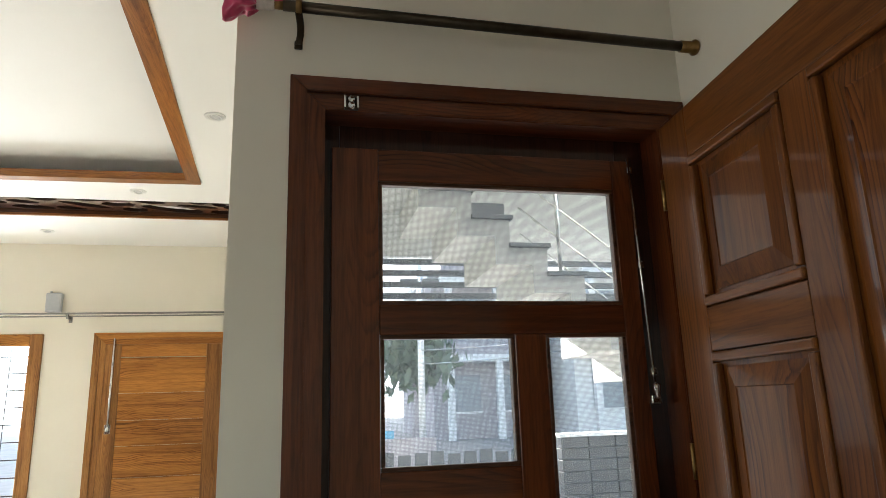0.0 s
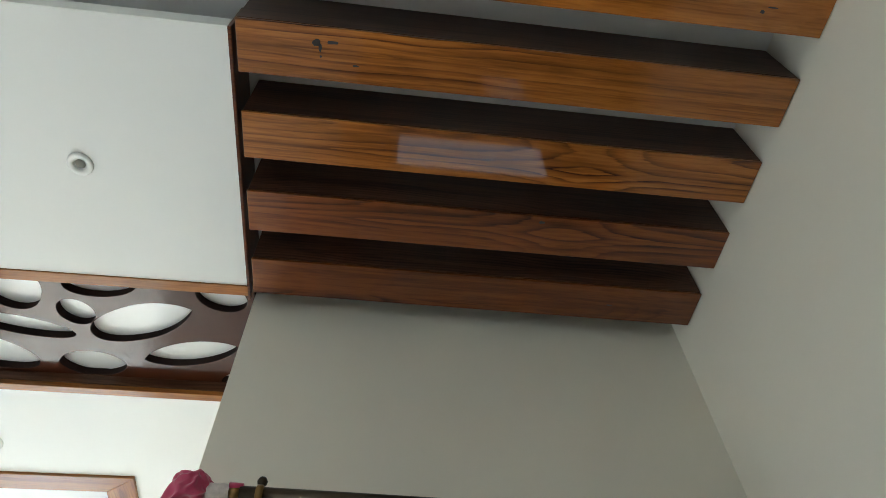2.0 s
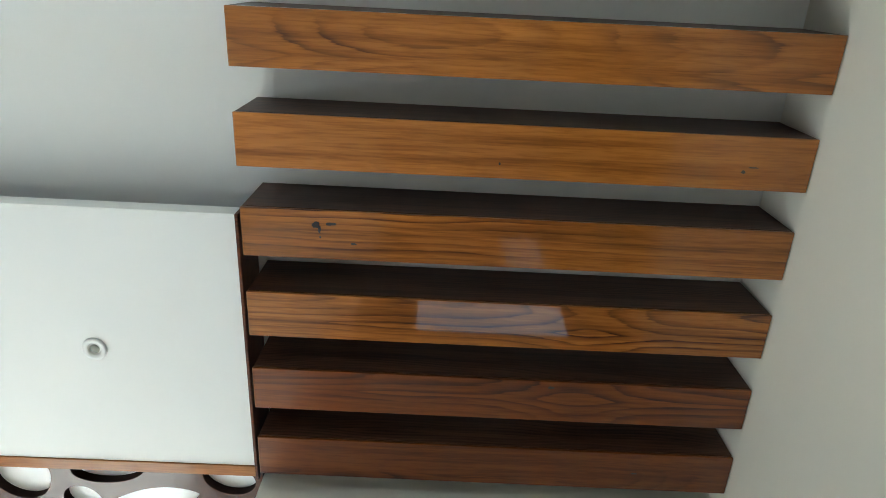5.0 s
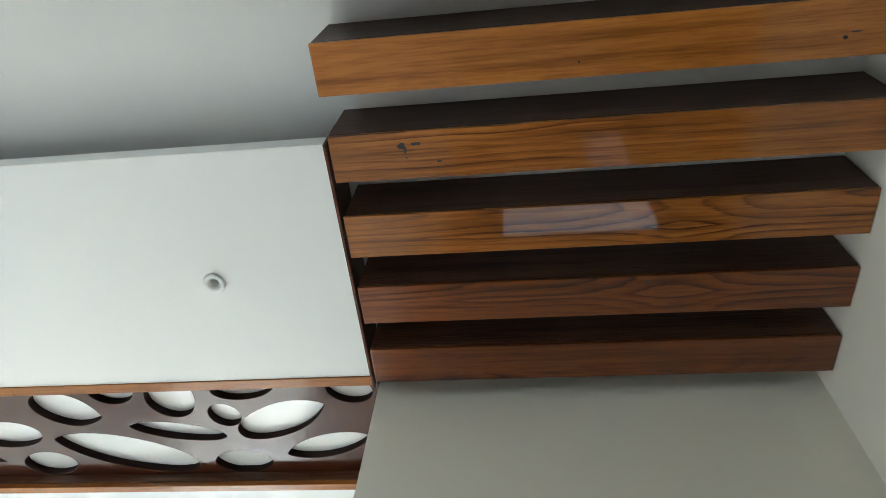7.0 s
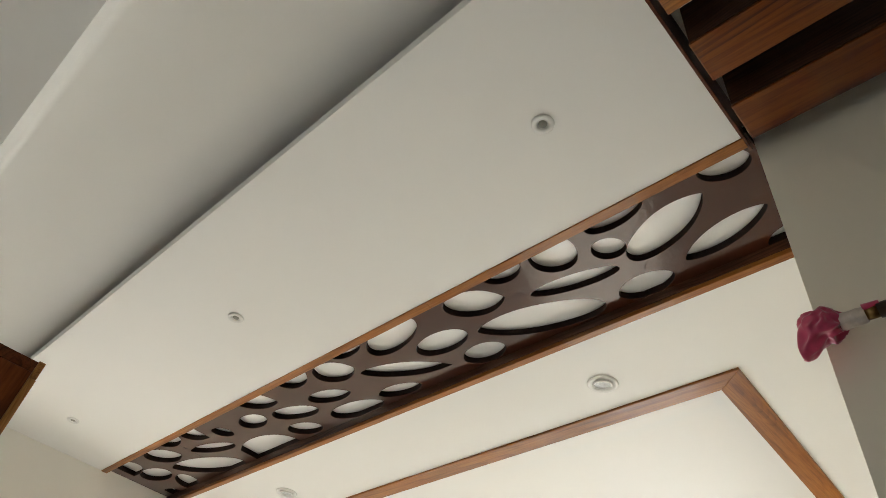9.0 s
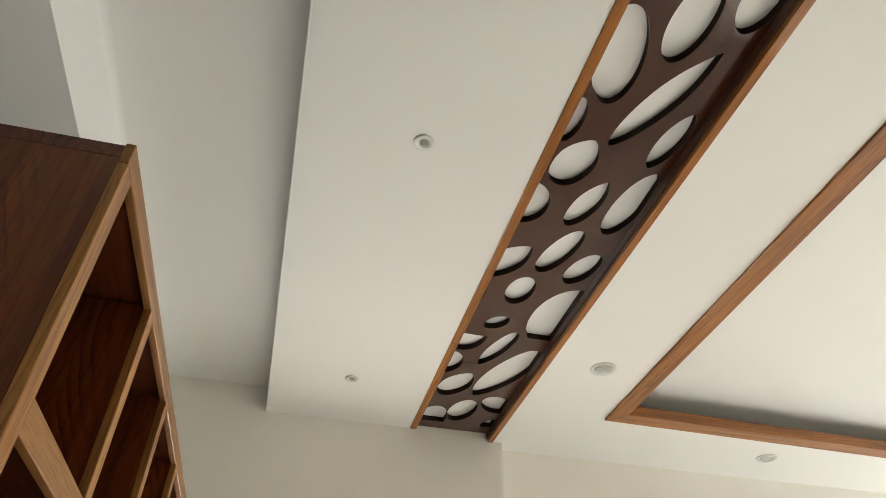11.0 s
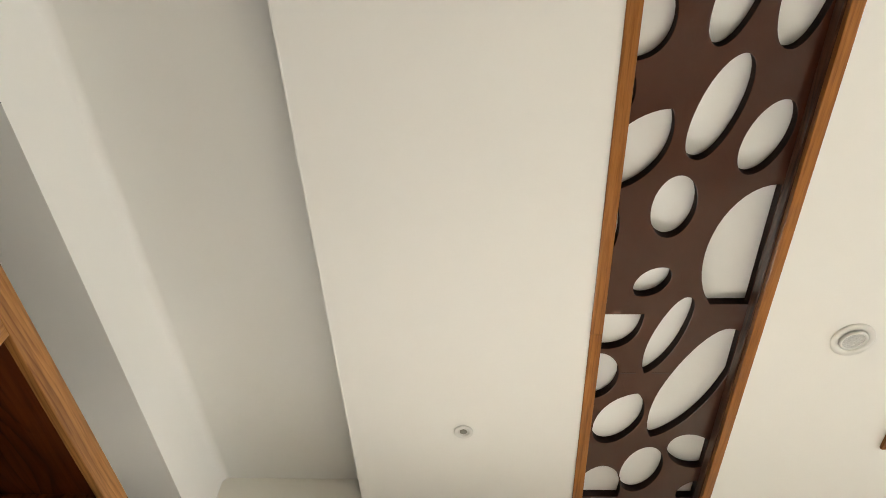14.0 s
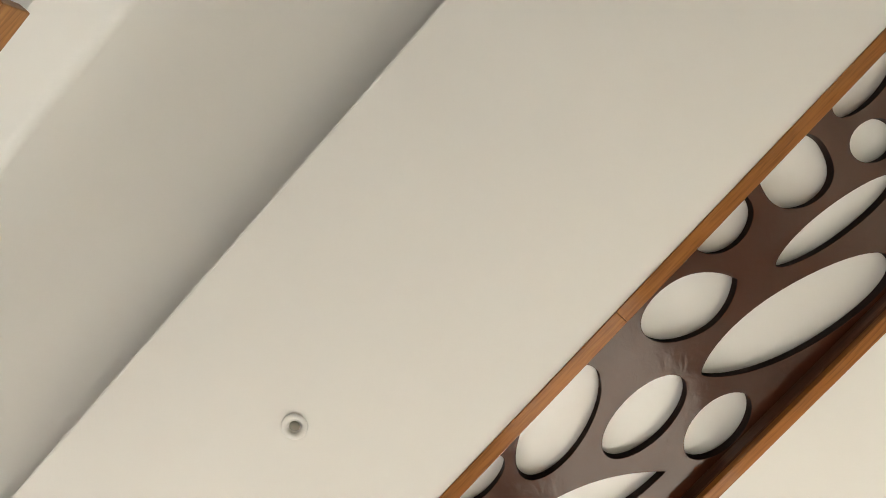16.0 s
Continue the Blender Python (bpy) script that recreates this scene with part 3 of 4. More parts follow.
SPOTS = [(-1.04, 0.885, MAIN_Z), (-3.405, 0.885, MAIN_Z), (-0.36, 2.46, MAIN_Z), (-1.2, 4.13, MAIN_Z), (-3.4, 4.13, MAIN_Z), (-2.41, 5.6, MAIN_Z), (-2.19, 2.88, UPPER_Z), (-4.2, 2.43, MAIN_Z)]
for i, p in enumerate(SPOTS):
    if i == 0:
        large.matrix_basis = pose(*p)
    else:
        copy_thing(large, pose(*p, 0, 0, 40 * i))


# ---- entrance door frame ----
def door_frame(name, x0, x1, top, y, depth, face, inset, upright, head, label):
    """Rebated frame: an outer architrave and an inner step on both jambs and the head."""
    t = thing(name, ((x0 + x1) / 2, y, 0), label, "door frame", kind="structure")
    def prism(quad, y0, y1):
        bm = bmesh.new()
        near, far = [bm.verts.new((px, y0, pz)) for px, pz in quad], [bm.verts.new((px, y1, pz)) for px, pz in quad]
        bm.faces.new(near)
        bm.faces.new(far[::-1])
        for k in range(4):
            bm.faces.new((near[k], far[k], far[(k + 1) % 4], near[(k + 1) % 4]))
        bmesh.ops.recalc_face_normals(bm, faces=bm.faces)
        bmesh.ops.bevel(bm, geom=[e for e in bm.edges if abs(e.verts[0].co.y - y0) < 1e-6 and abs(e.verts[1].co.y - y0) < 1e-6], offset=0.003, segments=2, affect="EDGES")
        return bm
    for a, b, lift in ((0.0, face, 0.0), (face, inset, 0.012)):
        y0, y1 = y + lift, y + depth
        part("jamb", prism([(x0 + a, 0), (x0 + b, 0), (x0 + b, top - b), (x0 + a, top - a)], y0, y1), upright, t)
        part("jamb", prism([(x1 - a, 0), (x1 - b, 0), (x1 - b, top - b), (x1 - a, top - a)], y0, y1), upright, t)
        part("head", prism([(x0 + a, top - a), (x1 - a, top - a), (x1 - b, top - b), (x0 + b, top - b)], y0, y1), head, t)
    return t


door_frame("door_frame_entrance", DOOR_X0, DOOR_X1, DOOR_TOP, 0.068, 0.2, 0.05, 0.103, TEAK_JAMB, TEAK_HEAD, "dark polished teak frame of the entrance door")
stops = bpy.data.objects["door_frame_entrance"]
# Boards behind the door gap, coloured as dark as its shade.
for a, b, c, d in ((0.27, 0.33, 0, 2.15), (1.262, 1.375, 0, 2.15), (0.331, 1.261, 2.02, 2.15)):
    part("rebate_board", box(a, b, 0.192, 0.235, c, d, 0.002), REBATE_SHADE, stops, "rebate board, teak darkened for shade")
latch = thing("ball_catch", (0.358, 0.075, 2.165), "small chrome ball catch on the frame head", "door catch")
part("plate", box(0.337, 0.379, 0.0655, 0.0795, 2.145, 2.186, 0.002), BRONZE, latch)
for dz in (2.156, 2.175):
    part("ball", lathe([(0.001, -0.007), (0.009, -0.006), (0.013, 0.0), (0.009, 0.006), (0.001, 0.007)], pose(0.358, 0.064, dz, 90, 0, 0), 16), CHROME, latch)
for dx in (0.339, 0.377):
    part("cheek", box(dx - 0.003, dx + 0.003, 0.058, 0.0655, 2.147, 2.184, 0.001), CHROME, latch)


# ---- screen door ----
def screen_material():
    m, nodes, links, bsdf = material("insect_mesh")
    out = nodes["Material Output"]
    nodes.remove(bsdf)
    clear, cloth, mix = nodes.new("ShaderNodeBsdfTransparent"), nodes.new("ShaderNodeBsdfTranslucent"), nodes.new("ShaderNodeMixShader")
    cloth.inputs[0].default_value = (0.14, 0.145, 0.15, 1)
    at = nodes.new("ShaderNodeTexCoord").outputs["Object"]
    waves = []
    for d in ("X", "Z"):
        w = nodes.new("ShaderNodeTexWave")
        w.bands_direction = d
        w.inputs["Scale"].default_value = 85
        links.new(at, w.inputs["Vector"])
        waves.append(w.outputs["Fac"])
    top = nodes.new("ShaderNodeMath")
    top.operation = "MAXIMUM"
    links.new(waves[0], top.inputs[0])
    links.new(waves[1], top.inputs[1])
    fac = nodes.new("ShaderNodeMapRange")
    fac.inputs["To Min"].default_value, fac.inputs["To Max"].default_value = 0.05, 0.36
    links.new(top.outputs[0], fac.inputs["Value"])
    links.new(fac.outputs[0], mix.inputs[0])
    links.new(clear.outputs[0], mix.inputs[1])
    links.new(cloth.outputs[0], mix.inputs[2])
    links.new(mix.outputs[0], out.inputs[0])
    return m


MESH = screen_material()
SX0, SX1, STOP, SY0, SY1 = 0.305, 1.284, 2.056, 0.150, 0.188
A0, A1, B0, B1, C0, C1 = 0.458, 1.209, 0.46, 0.843, 0.967, 1.209
Z1T, Z1B, Z2T, Z2B, Z3B = 1.941, 1.583, 1.47, 1.114, 0.62
sd = thing("screen_door", (0.82, 0.17, 0), "closed dark teak screen door with three mesh panes", "screen door")
part("stile", box(SX0, A0 - 0.012, SY0, SY1, 0.01, STOP, 0.003), TEAK_JAMB, sd)
part("stile", box(A1 + 0.012, SX1, SY0, SY1, 0.01, STOP, 0.003), TEAK_JAMB, sd)
for za, zb in ((Z1T + 0.012, STOP), (Z2T + 0.012, Z1B - 0.012)):
    part("rail", box(A0 - 0.012, A1 + 0.012, SY0, SY1, za, zb, 0.003), TEAK_HEAD, sd)
part("mullion", box(B1 + 0.012, C0 - 0.012, SY0, SY1, 0.199, Z2T + 0.012, 0.003), TEAK_JAMB, sd)
part("rail", box(A0 - 0.012, B1 + 0.012, SY0, SY1, 0.95, Z2B - 0.012, 0.003), TEAK_HEAD, sd)
part("lower_panel", box(A0 - 0.012, B1 + 0.012, SY0 + 0.008, SY1 - 0.008, 0.199, 0.95), TEAK_JAMB, sd)
part("lower_panel", box(C0 - 0.012, C1 + 0.012, SY0 + 0.008, SY1 - 0.008, 0.199, Z3B - 0.012), TEAK_JAMB, sd)
part("rail", box(A0 - 0.012, A1 + 0.012, SY0, SY1, 0.01, 0.199, 0.003), TEAK_HEAD, sd)
for x0, x1, z0, z1 in ((A0, A1, Z1B, Z1T), (B0, B1, Z2B, Z2T), (C0, C1, Z3B, Z2T)):
    pane = part("pane", box(x0 - 0.01, x1 + 0.01, 0.168, 0.1685, z0 - 0.01, z1 + 0.01), MESH, sd, "fine pale insect mesh")
    pane.visible_shadow = False
    for a, b, c, d in ((x0 - 0.012, x1 + 0.012, z1, z1 + 0.012), (x0 - 0.012, x1 + 0.012, z0 - 0.012, z0), (x0 - 0.012, x0, z0, z1), (x1, x1 + 0.012, z0, z1)):
        part("bead", box(a, b, SY0 + 0.004, SY1 - 0.006, c, d, 0.002), DARK_TEAK_X, pane)
bolt = thing("tower_bolt", (1.285, 0.145, 1.3), "long chrome tower bolt on the screen door stile", "door bolt")
part("rod", rod((1.278, 0.138, 2.06), (1.296, 0.138, 1.31), 0.0045, 12), CHROME, bolt)
for z in (2.02, 1.7, 1.36):
    part("guide", box(1.272 + (2.06 - z) * 0.024, 1.292 + (2.06 - z) * 0.024, 0.136, 0.1495, z - 0.012, z + 0.012, 0.003), CHROME, bolt)
part("knob", lathe([(0.003, -0.02), (0.008, -0.016), (0.009, 0.0), (0.013, 0.008), (0.013, 0.02), (0.004, 0.026)], pose(1.297, 0.13, 1.30), 16), CHROME, bolt)
part("striker", box(1.282, 1.315, 0.138, 0.1495, 1.262, 1.29, 0.004), CHROME, bolt)


# ---- open panelled door ----
def raised_panel(y0, y1, z0, z1, x, leaf):
    """A moulded rim, a sunk bevel and a raised field, facing -x."""
    p = part("panel", box(x + 0.014, x + 0.03, y0, y1, z0, z1), TEAK_Z, leaf)
    w = 0.03
    for a, b, c, d, mat in ((y0, y1, z1 - w, z1, TEAK_Y), (y0, y1, z0, z0 + w, TEAK_Y), (y0, y0 + w, z0 + w, z1 - w, TEAK_Z), (y1 - w, y1, z0 + w, z1 - w, TEAK_Z)):
        part("moulding", box(x - 0.008, x + 0.0135, a + 0.002, b - 0.002, c + 0.002, d - 0.002, 0.006), mat, p)
    bm = bmesh.new()
    m0, m1 = 0.042, 0.095
    rings = []
    for m, dx in ((m0, 0.0135), (m0, 0.011), (m1, -0.002), (m1 + 0.003, 0.001)):
        rings.append([bm.verts.new((x + dx, a, b)) for a, b in ((y0 + m, z0 + m), (y1 - m, z0 + m), (y1 - m, z1 - m), (y0 + m, z1 - m))])
    for lo, hi in zip(rings, rings[1:]):
        for i in range(4):
            bm.faces.new((lo[i], lo[(i + 1) % 4], hi[(i + 1) % 4], hi[i]))
    bm.faces.new(rings[-1])
    bmesh.ops.recalc_face_normals(bm, faces=bm.faces)
    part("field", bm, TEAK_Z, p, "raised bevelled teak field")


LX, L0, L1, LTOP = 1.335, -1.17, 0.03, 2.12
leaf = thing("panelled_door", (LX + 0.02, (L0 + L1) / 2, 0), "open polished teak door with raised bevelled panels, swung back beside the wall", "door")
cols = ((-1.08, -0.663), (-0.56, -0.135))
part("stile", box(LX, LX + 0.042, cols[1][1] + 0.001, L1, 0.01, LTOP, 0.003), TEAK_Z, leaf)
part("stile", box(LX, LX + 0.042, cols[0][1] + 0.001, cols[1][0] - 0.001, 0.2, 1.964, 0.003), TEAK_Z, leaf)
part("stile", box(LX, LX + 0.042, L0, cols[0][0] - 0.001, 0.01, LTOP, 0.003), TEAK_Z, leaf)
part("top_rail", box(LX, LX + 0.042, cols[0][0], cols[1][1], 1.965, LTOP, 0.003), TEAK_Y, leaf)
part("bottom_rail", box(LX, LX + 0.042, cols[0][0], cols[1][1], 0.01, 0.199, 0.003), TEAK_Y, leaf)
part("lock_rail", box(LX, LX + 0.042, cols[1][0], cols[1][1], 1.4, 1.52, 0.003), TEAK_Y, leaf)
part("lock_rail", box(LX, LX + 0.042, cols[1][0], cols[1][1], 0.80, 0.93, 0.003), TEAK_Y, leaf)
part("lock_rail", box(LX, LX + 0.042, cols[0][0], cols[0][1], 0.80, 0.93, 0.003), TEAK_Y, leaf)
raised_panel(*cols[1], 1.521, 1.964, LX, leaf)
raised_panel(*cols[1], 0.931, 1.399, LX, leaf)
raised_panel(*cols[1], 0.2, 0.799, LX, leaf)
raised_panel(*cols[0], 0.931, 1.964, LX, leaf)
raised_panel(*cols[0], 0.2, 0.799, LX, leaf)
for z in (1.9, 1.1, 0.3):
    part("hinge", join(rod((LX - 0.004, L1 + 0.002, z - 0.05), (LX - 0.004, L1 + 0.002, z + 0.05), 0.006, 10)), BRASS, leaf)

hinge_line = Vector((LX, 0, 0))
leaf.matrix_basis = Matrix.Translation(hinge_line) @ Matrix.Rotation(radians(-5.14), 4, "Z") @ Matrix.Translation(-hinge_line) @ leaf.matrix_basis

# ---- curtain rod over the door ----
RZ, RY = 2.425, 0.0
cr = thing("curtain_rod", (0.8, RY, RZ), "dark bronze curtain rod over the entrance, with brass end cup", "curtain rod")
part("pole", rod((0.155, RY, RZ + 0.002), (1.446, RY - 0.028, RZ - 0.032), 0.0165, 20), BRONZE, cr)
part("end_cup", lathe([(0.001, 0.031), (0.023, 0.031), (0.026, 0.025), (0.026, 0.019), (0.021, 0.013), (0.0195, 0.008), (0.0190, -0.028), (0.017, -0.029)], pose(1.443, RY - 0.028, RZ - 0.032, 0, 90, 0)), BRASS, cr, "old brass end cup")
part("inner_pole", rod((0.128, RY, RZ + 0.0025), (0.156, RY, RZ + 0.002), 0.014, 16), BRASS, cr)


def swept(points, wide, thick):
    """A flat bar bent along points in the y-z plane."""
    bm = bmesh.new()
    rings = []
    for k, (x, y, z) in enumerate(points):
        a, b = Vector(points[max(0, k - 1)]), Vector(points[min(len(points) - 1, k + 1)])
        along = (b - a).normalized()
        side = Vector((1, 0, 0))
        up = along.cross(side).normalized()
        c = Vector((x, y, z))
        rings.append([bm.verts.new(c + side * sx * wide / 2 + up * su * thick / 2) for sx, su in ((-1, -0.6), (-0.6, -1), (0.6, -1), (1, -0.6), (1, 0.6), (0.6, 1), (-0.6, 1), (-1, 0.6))])
    for lo, hi in zip(rings, rings[1:]):
        for i in range(8):
            bm.faces.new((lo[i], lo[(i + 1) % 8], hi[(i + 1) % 8], hi[i]))
    bm.faces.new(rings[0][::-1])
    bm.faces.new(rings[-1])
    bmesh.ops.recalc_face_normals(bm, faces=bm.faces)
    return bm


arm = [(0.2 + 0.006 * math.sin(math.pi * u), 0.084 - 0.084 * u ** 1.5, 2.352 + 0.055 * u ** 0.75) for u in [i / 10 for i in range(11)]]
br = part("bracket", swept(arm, 0.021, 0.012), BRONZE, cr, "cast bronze wall bracket")
part("foot", box(0.188, 0.212, 0.082, WALL_Y, 2.338, 2.366, 0.003), BRONZE, br)
part("collar", lathe([(0.0175, -0.009), (0.0215, -0.006), (0.0215, 0.006), (0.0175, 0.009)], pose(0.2, RY, RZ + 0.001, 0, 90, 0)), BRASS, br)
part("finial", lathe([(0.001, 0.044), (0.009, 0.042), (0.0125, 0.034), (0.0105, 0.026), (0.007, 0.022), (0.008, 0.016)], pose(0.2, RY, RZ + 0.001), 16), BRONZE, br)


def satin_flower():
    t = thing("satin_wrap", (0.05, RY, RZ), "crumpled pink satin cloth taped round the rod end", "cloth")
    part("tape", lathe([(0.0165, -0.026), (0.0195, -0.02), (0.018, 0.0), (0.0195, 0.012), (0.0165, 0.026)], pose(0.105, RY, RZ + 0.0025, 0, 90, 0), 20), TAPE, t, "wrinkled clear tape")
    bm = bmesh.new()
    bmesh.ops.create_icosphere(bm, subdivisions=5, radius=1)
    for v in bm.verts:
        d = v.co.normalized()
        fold = noise.noise(d * 1.3 + Vector((4, 1, 7))) * 0.25 - abs(noise.noise(d * 1.7 + Vector((9, 2, 5)))) * 0.5 + noise.noise(d * 4.0) * 0.05
        v.co = Vector((d.x * 0.044, d.y * 0.04, d.z * 0.04)) * (1.12 + fold)
        if d.x < 0.1 and d.z < 0.2:
            v.co += Vector((-0.028, -0.012, -0.075)) * (0.1 - d.x) ** 1.5 * (0.2 - d.z)
    for f in bm.faces:
        f.smooth = True
    bmesh.ops.translate(bm, verts=bm.verts[:], vec=(0.045, RY, RZ + 0.008))
    part("cloth", bm, PINK, t)
    part("cloth_end", rod((0.13, RY - 0.008, RZ + 0.012), (0.162, RY - 0.01, RZ + 0.014), 0.011, 9, 0.006), PINK, t)
    return t


satin_flower()
# two plugged screw holes in the wall above the open door
for y, z in ((-0.966, 2.576), (-0.907, 2.553)):
    tagged(part("wall_plug", lathe([(0.001, -0.003), (0.005, -0.003), (0.006, -0.0016), (0.0065, 0.002)], pose(RIGHT_X, y, z, 0, 90, 0), 12), SEAM), "small dark plug hole in the plaster wall", "wall plug", "plug holes")


FILLER = paint("wall_filler", (0.86, 0.85, 0.82), 0.7, 0.2, 0.05)


def filler_smear(y, z, wide, high, seed):
    bm = bmesh.new()
    ring = []
    for i in range(20):
        a = 2 * math.pi * i / 20
        r = 1 + 0.5 * noise.noise(Vector((math.cos(a) * 1.4, math.sin(a) * 1.4, seed)))
        ring.append(bm.verts.new((RIGHT_X - 0.0012, y + wide * r * math.cos(a), z + high * r * math.sin(a))))
    front = bm.faces.new(ring)
    out = bmesh.ops.extrude_face_region(bm, geom=[front])
    bmesh.ops.translate(bm, verts=[g for g in out["geom"] if isinstance(g, bmesh.types.BMVert)], vec=(0.006, 0, 0))
    bmesh.ops.recalc_face_normals(bm, faces=bm.faces)
    return bm


for y, z, wide, high, seed in ((-0.958, 2.57, 0.034, 0.026, 1.7), (-0.903, 2.545, 0.022, 0.02, 5.3)):
    tagged(part("filler_smear", filler_smear(y, z, wide, high, seed), FILLER), "pale smear of wall filler round a plug hole", "wall filler", "filler smears")


# ---- open shelf ----
def open_shelf():
    x_right, bay, n, front, back, top = -1.567, 0.47, 5, -1.035, -1.44, 2.327
    x_left = x_right - bay * n - 0.045
    t = thing("open_shelf", ((x_right + x_left) / 2, (front + back) / 2, 0), "tall open shelf of dark teak with pale front edging", "shelf unit")
    edge = 0.018
    part("top_board", box(x_left, x_right - 0.003, back, front - edge, top - 0.035, top - 0.004, 0.001), SHELF_TEAK_X, t)
    part("top_edge", box(x_left, x_right, front - edge, front, top - 0.05, top, 0.002), PALE_X, t, "pale wooden edging")
    part("back_board", box(x_left + 0.001, x_right - 0.0035, back - 0.012, back - 0.0005, 0.08, top - 0.01), DARK_TEAK_Z, t)
    part("plinth", box(x_left + 0.01, x_right - 0.01, back, front - 0.04, 0, 0.078), SHELF_TEAK_X, t)
    for i in range(n + 1):
        xr = x_right - bay * i
        w = 0.045 if i else 0.05
        part("upright", box(xr - w + 0.003, xr - 0.003, back, front - edge - 0.0005, 0.08, top - 0.036, 0.001), DARK_TEAK_Z, t)
        part("upright_edge", box(xr - w, xr, front - edge, front + 0.001, 0.08, top - 0.051, 0.002), PALE_Z, t, "pale wooden edging")
        if i < n:
            xa, xb = xr - bay + 0.0005, xr - w - 0.0005
            for z in (0.32, 0.81, 1.30, 1.79):
                part("shelf_board", box(xa + 0.001, xb, back, front - edge - 0.001, z + 0.01, z + 0.05, 0.001), SHELF_TEAK_X, t)
                part("shelf_edge", box(xa, xb, front - edge, front - 0.001, z, z + 0.055, 0.002), PALE_X, t, "pale wooden edging")
    return t


shelf = open_shelf()
corner = Vector((-1.567, -1.035, 0))
shelf.matrix_basis = Matrix.Translation(corner) @ Matrix.Rotation(radians(-0.4), 4, "Z") @ Matrix.Translation(-corner) @ shelf.matrix_basis
# Dark board added to paint the darkness of the passage beyond the shelf.
pd = thing("passage_door", (END_X + 0.01, -2.1, 0), "dark board standing in for the unlit passage end", "door")
part("leaf", box(END_X, END_X + 0.018, -2.7, SOFFIT_Y - 0.003, 0.01, SOFFIT_Z - 0.004, 0.002), DARK_TEAK_X, pd)

# ---- living room: far door, window, rod, box ----
door_frame("door_frame_living", FD_X0, FD_X1, FD_TOP, FAR_Y - 0.03, 0.03, 0.07, 0.13, DOOR_STILE, DOOR_TEAK, "honey teak frame of the living room door")
fd = thing("flush_door", ((FD_X0 + FD_X1) / 2, FAR_Y, 0), "closed honey teak door with a broad planked panel", "door")
part("stile", box(FD_X0 + 0.13, FD_X0 + 0.29, FAR_Y - 0.014, FAR_Y - 0.001, 0.01, FD_TOP - 0.131, 0.002), DOOR_STILE, fd)
part("stile", box(FD_X1 - 0.29, FD_X1 - 0.13, FAR_Y - 0.014, FAR_Y - 0.001, 0.01, FD_TOP - 0.131, 0.002), DOOR_STILE, fd)
part("top_rail", box(FD_X0 + 0.291, FD_X1 - 0.291, FAR_Y - 0.014, FAR_Y - 0.001, FD_TOP - 0.27, FD_TOP - 0.131, 0.002), DOOR_TEAK, fd)
z = 0.05
heights = [0.31, 0.24, 0.33, 0.27, 0.29, 0.39]
for h in heights:
    part("plank", box(FD_X0 + 0.291, FD_X1 - 0.291, FAR_Y - 0.009, FAR_Y - 0.001, z, z + h - 0.002, 0.0015), DOOR_TEAK, fd)
    z += h
fb = thing("tower_bolt", (-1.815, FAR_Y - 0.03, 1.1), "long steel tower bolt on the living room door", "door bolt")
part("rod", rod((-1.815, FAR_Y - 0.026, 2.09), (-1.82, FAR_Y - 0.026, 1.13), 0.013, 12), CHROME, fb)
part("knob", lathe([(0.004, -0.03), (0.02, -0.02), (0.02, 0.01), (0.008, 0.03)], pose(-1.82, FAR_Y - 0.03, 1.11), 14), CHROME, fb)
part("plate", box(-1.85, -1.79, FAR_Y - 0.0195, FAR_Y - 0.0145, 1.06, 1.16, 0.002), CHROME, fb)

win = thing("window_1", ((WIN_X0 + WIN_X1) / 2, FAR_Y, WIN_Z0), "bright teak-framed window with a dark metal grille", "window", kind="structure")
for a, b, c, d, mat in ((WIN_X0, WIN_X0 + 0.13, WIN_Z0, WIN_TOP, DOOR_STILE), (WIN_X1 - 0.13, WIN_X1, WIN_Z0, WIN_TOP, DOOR_STILE),
                        (WIN_X0 + 0.131, WIN_X1 - 0.131, WIN_TOP - 0.13, WIN_TOP, DOOR_TEAK), (WIN_X0 + 0.131, WIN_X1 - 0.131, WIN_Z0, WIN_Z0 + 0.13, DOOR_TEAK)):
    part("frame", box(a, b, FAR_Y - 0.025, FAR_Y + 0.1, c, d, 0.006), mat, win)
GRILLE = plain("grille_iron", (0.03, 0.03, 0.035), 0.5, 0.6)
for i in range(9):
    zz = WIN_Z0 + 0.22 + 0.18 * i
    part("grille_bar", rod((WIN_X0 + 0.13, FAR_Y + 0.08, zz), (WIN_X1 - 0.13, FAR_Y + 0.08, zz), 0.007, 8), GRILLE, win)
for i in range(4):
    xx = WIN_X0 + 0.35 + 0.34 * i
    part("grille_bar", rod((xx, FAR_Y + 0.092, WIN_Z0 + 0.13), (xx, FAR_Y + 0.092, WIN_TOP - 0.13), 0.006, 8), GRILLE, win)

m, nodes, links, bsdf = material("hazy_sky")
bsdf.inputs["Base Color"].default_value = (0.8, 0.8, 0.8, 1)
bsdf.inputs["Emission Color"].default_value, bsdf.inputs["Emission Strength"].default_value = (0.93, 0.97, 1.0, 1), 0.8
tagged(part("backdrop", box(-90, 110, 70, 70.5, -0.13, 24), m), "plain bright hazy sky beyond the street", "backdrop", kind="structure")
lr = thing("curtain_rod", (-2.3, FAR_Y - 0.1, 2.35), "thin double steel curtain rod along the living room wall", "curtain rod")
part("pole", rod((-4.4, FAR_Y - 0.12, 2.34), (-0.1, FAR_Y - 0.12, 2.375), 0.011, 12), STEEL, lr)
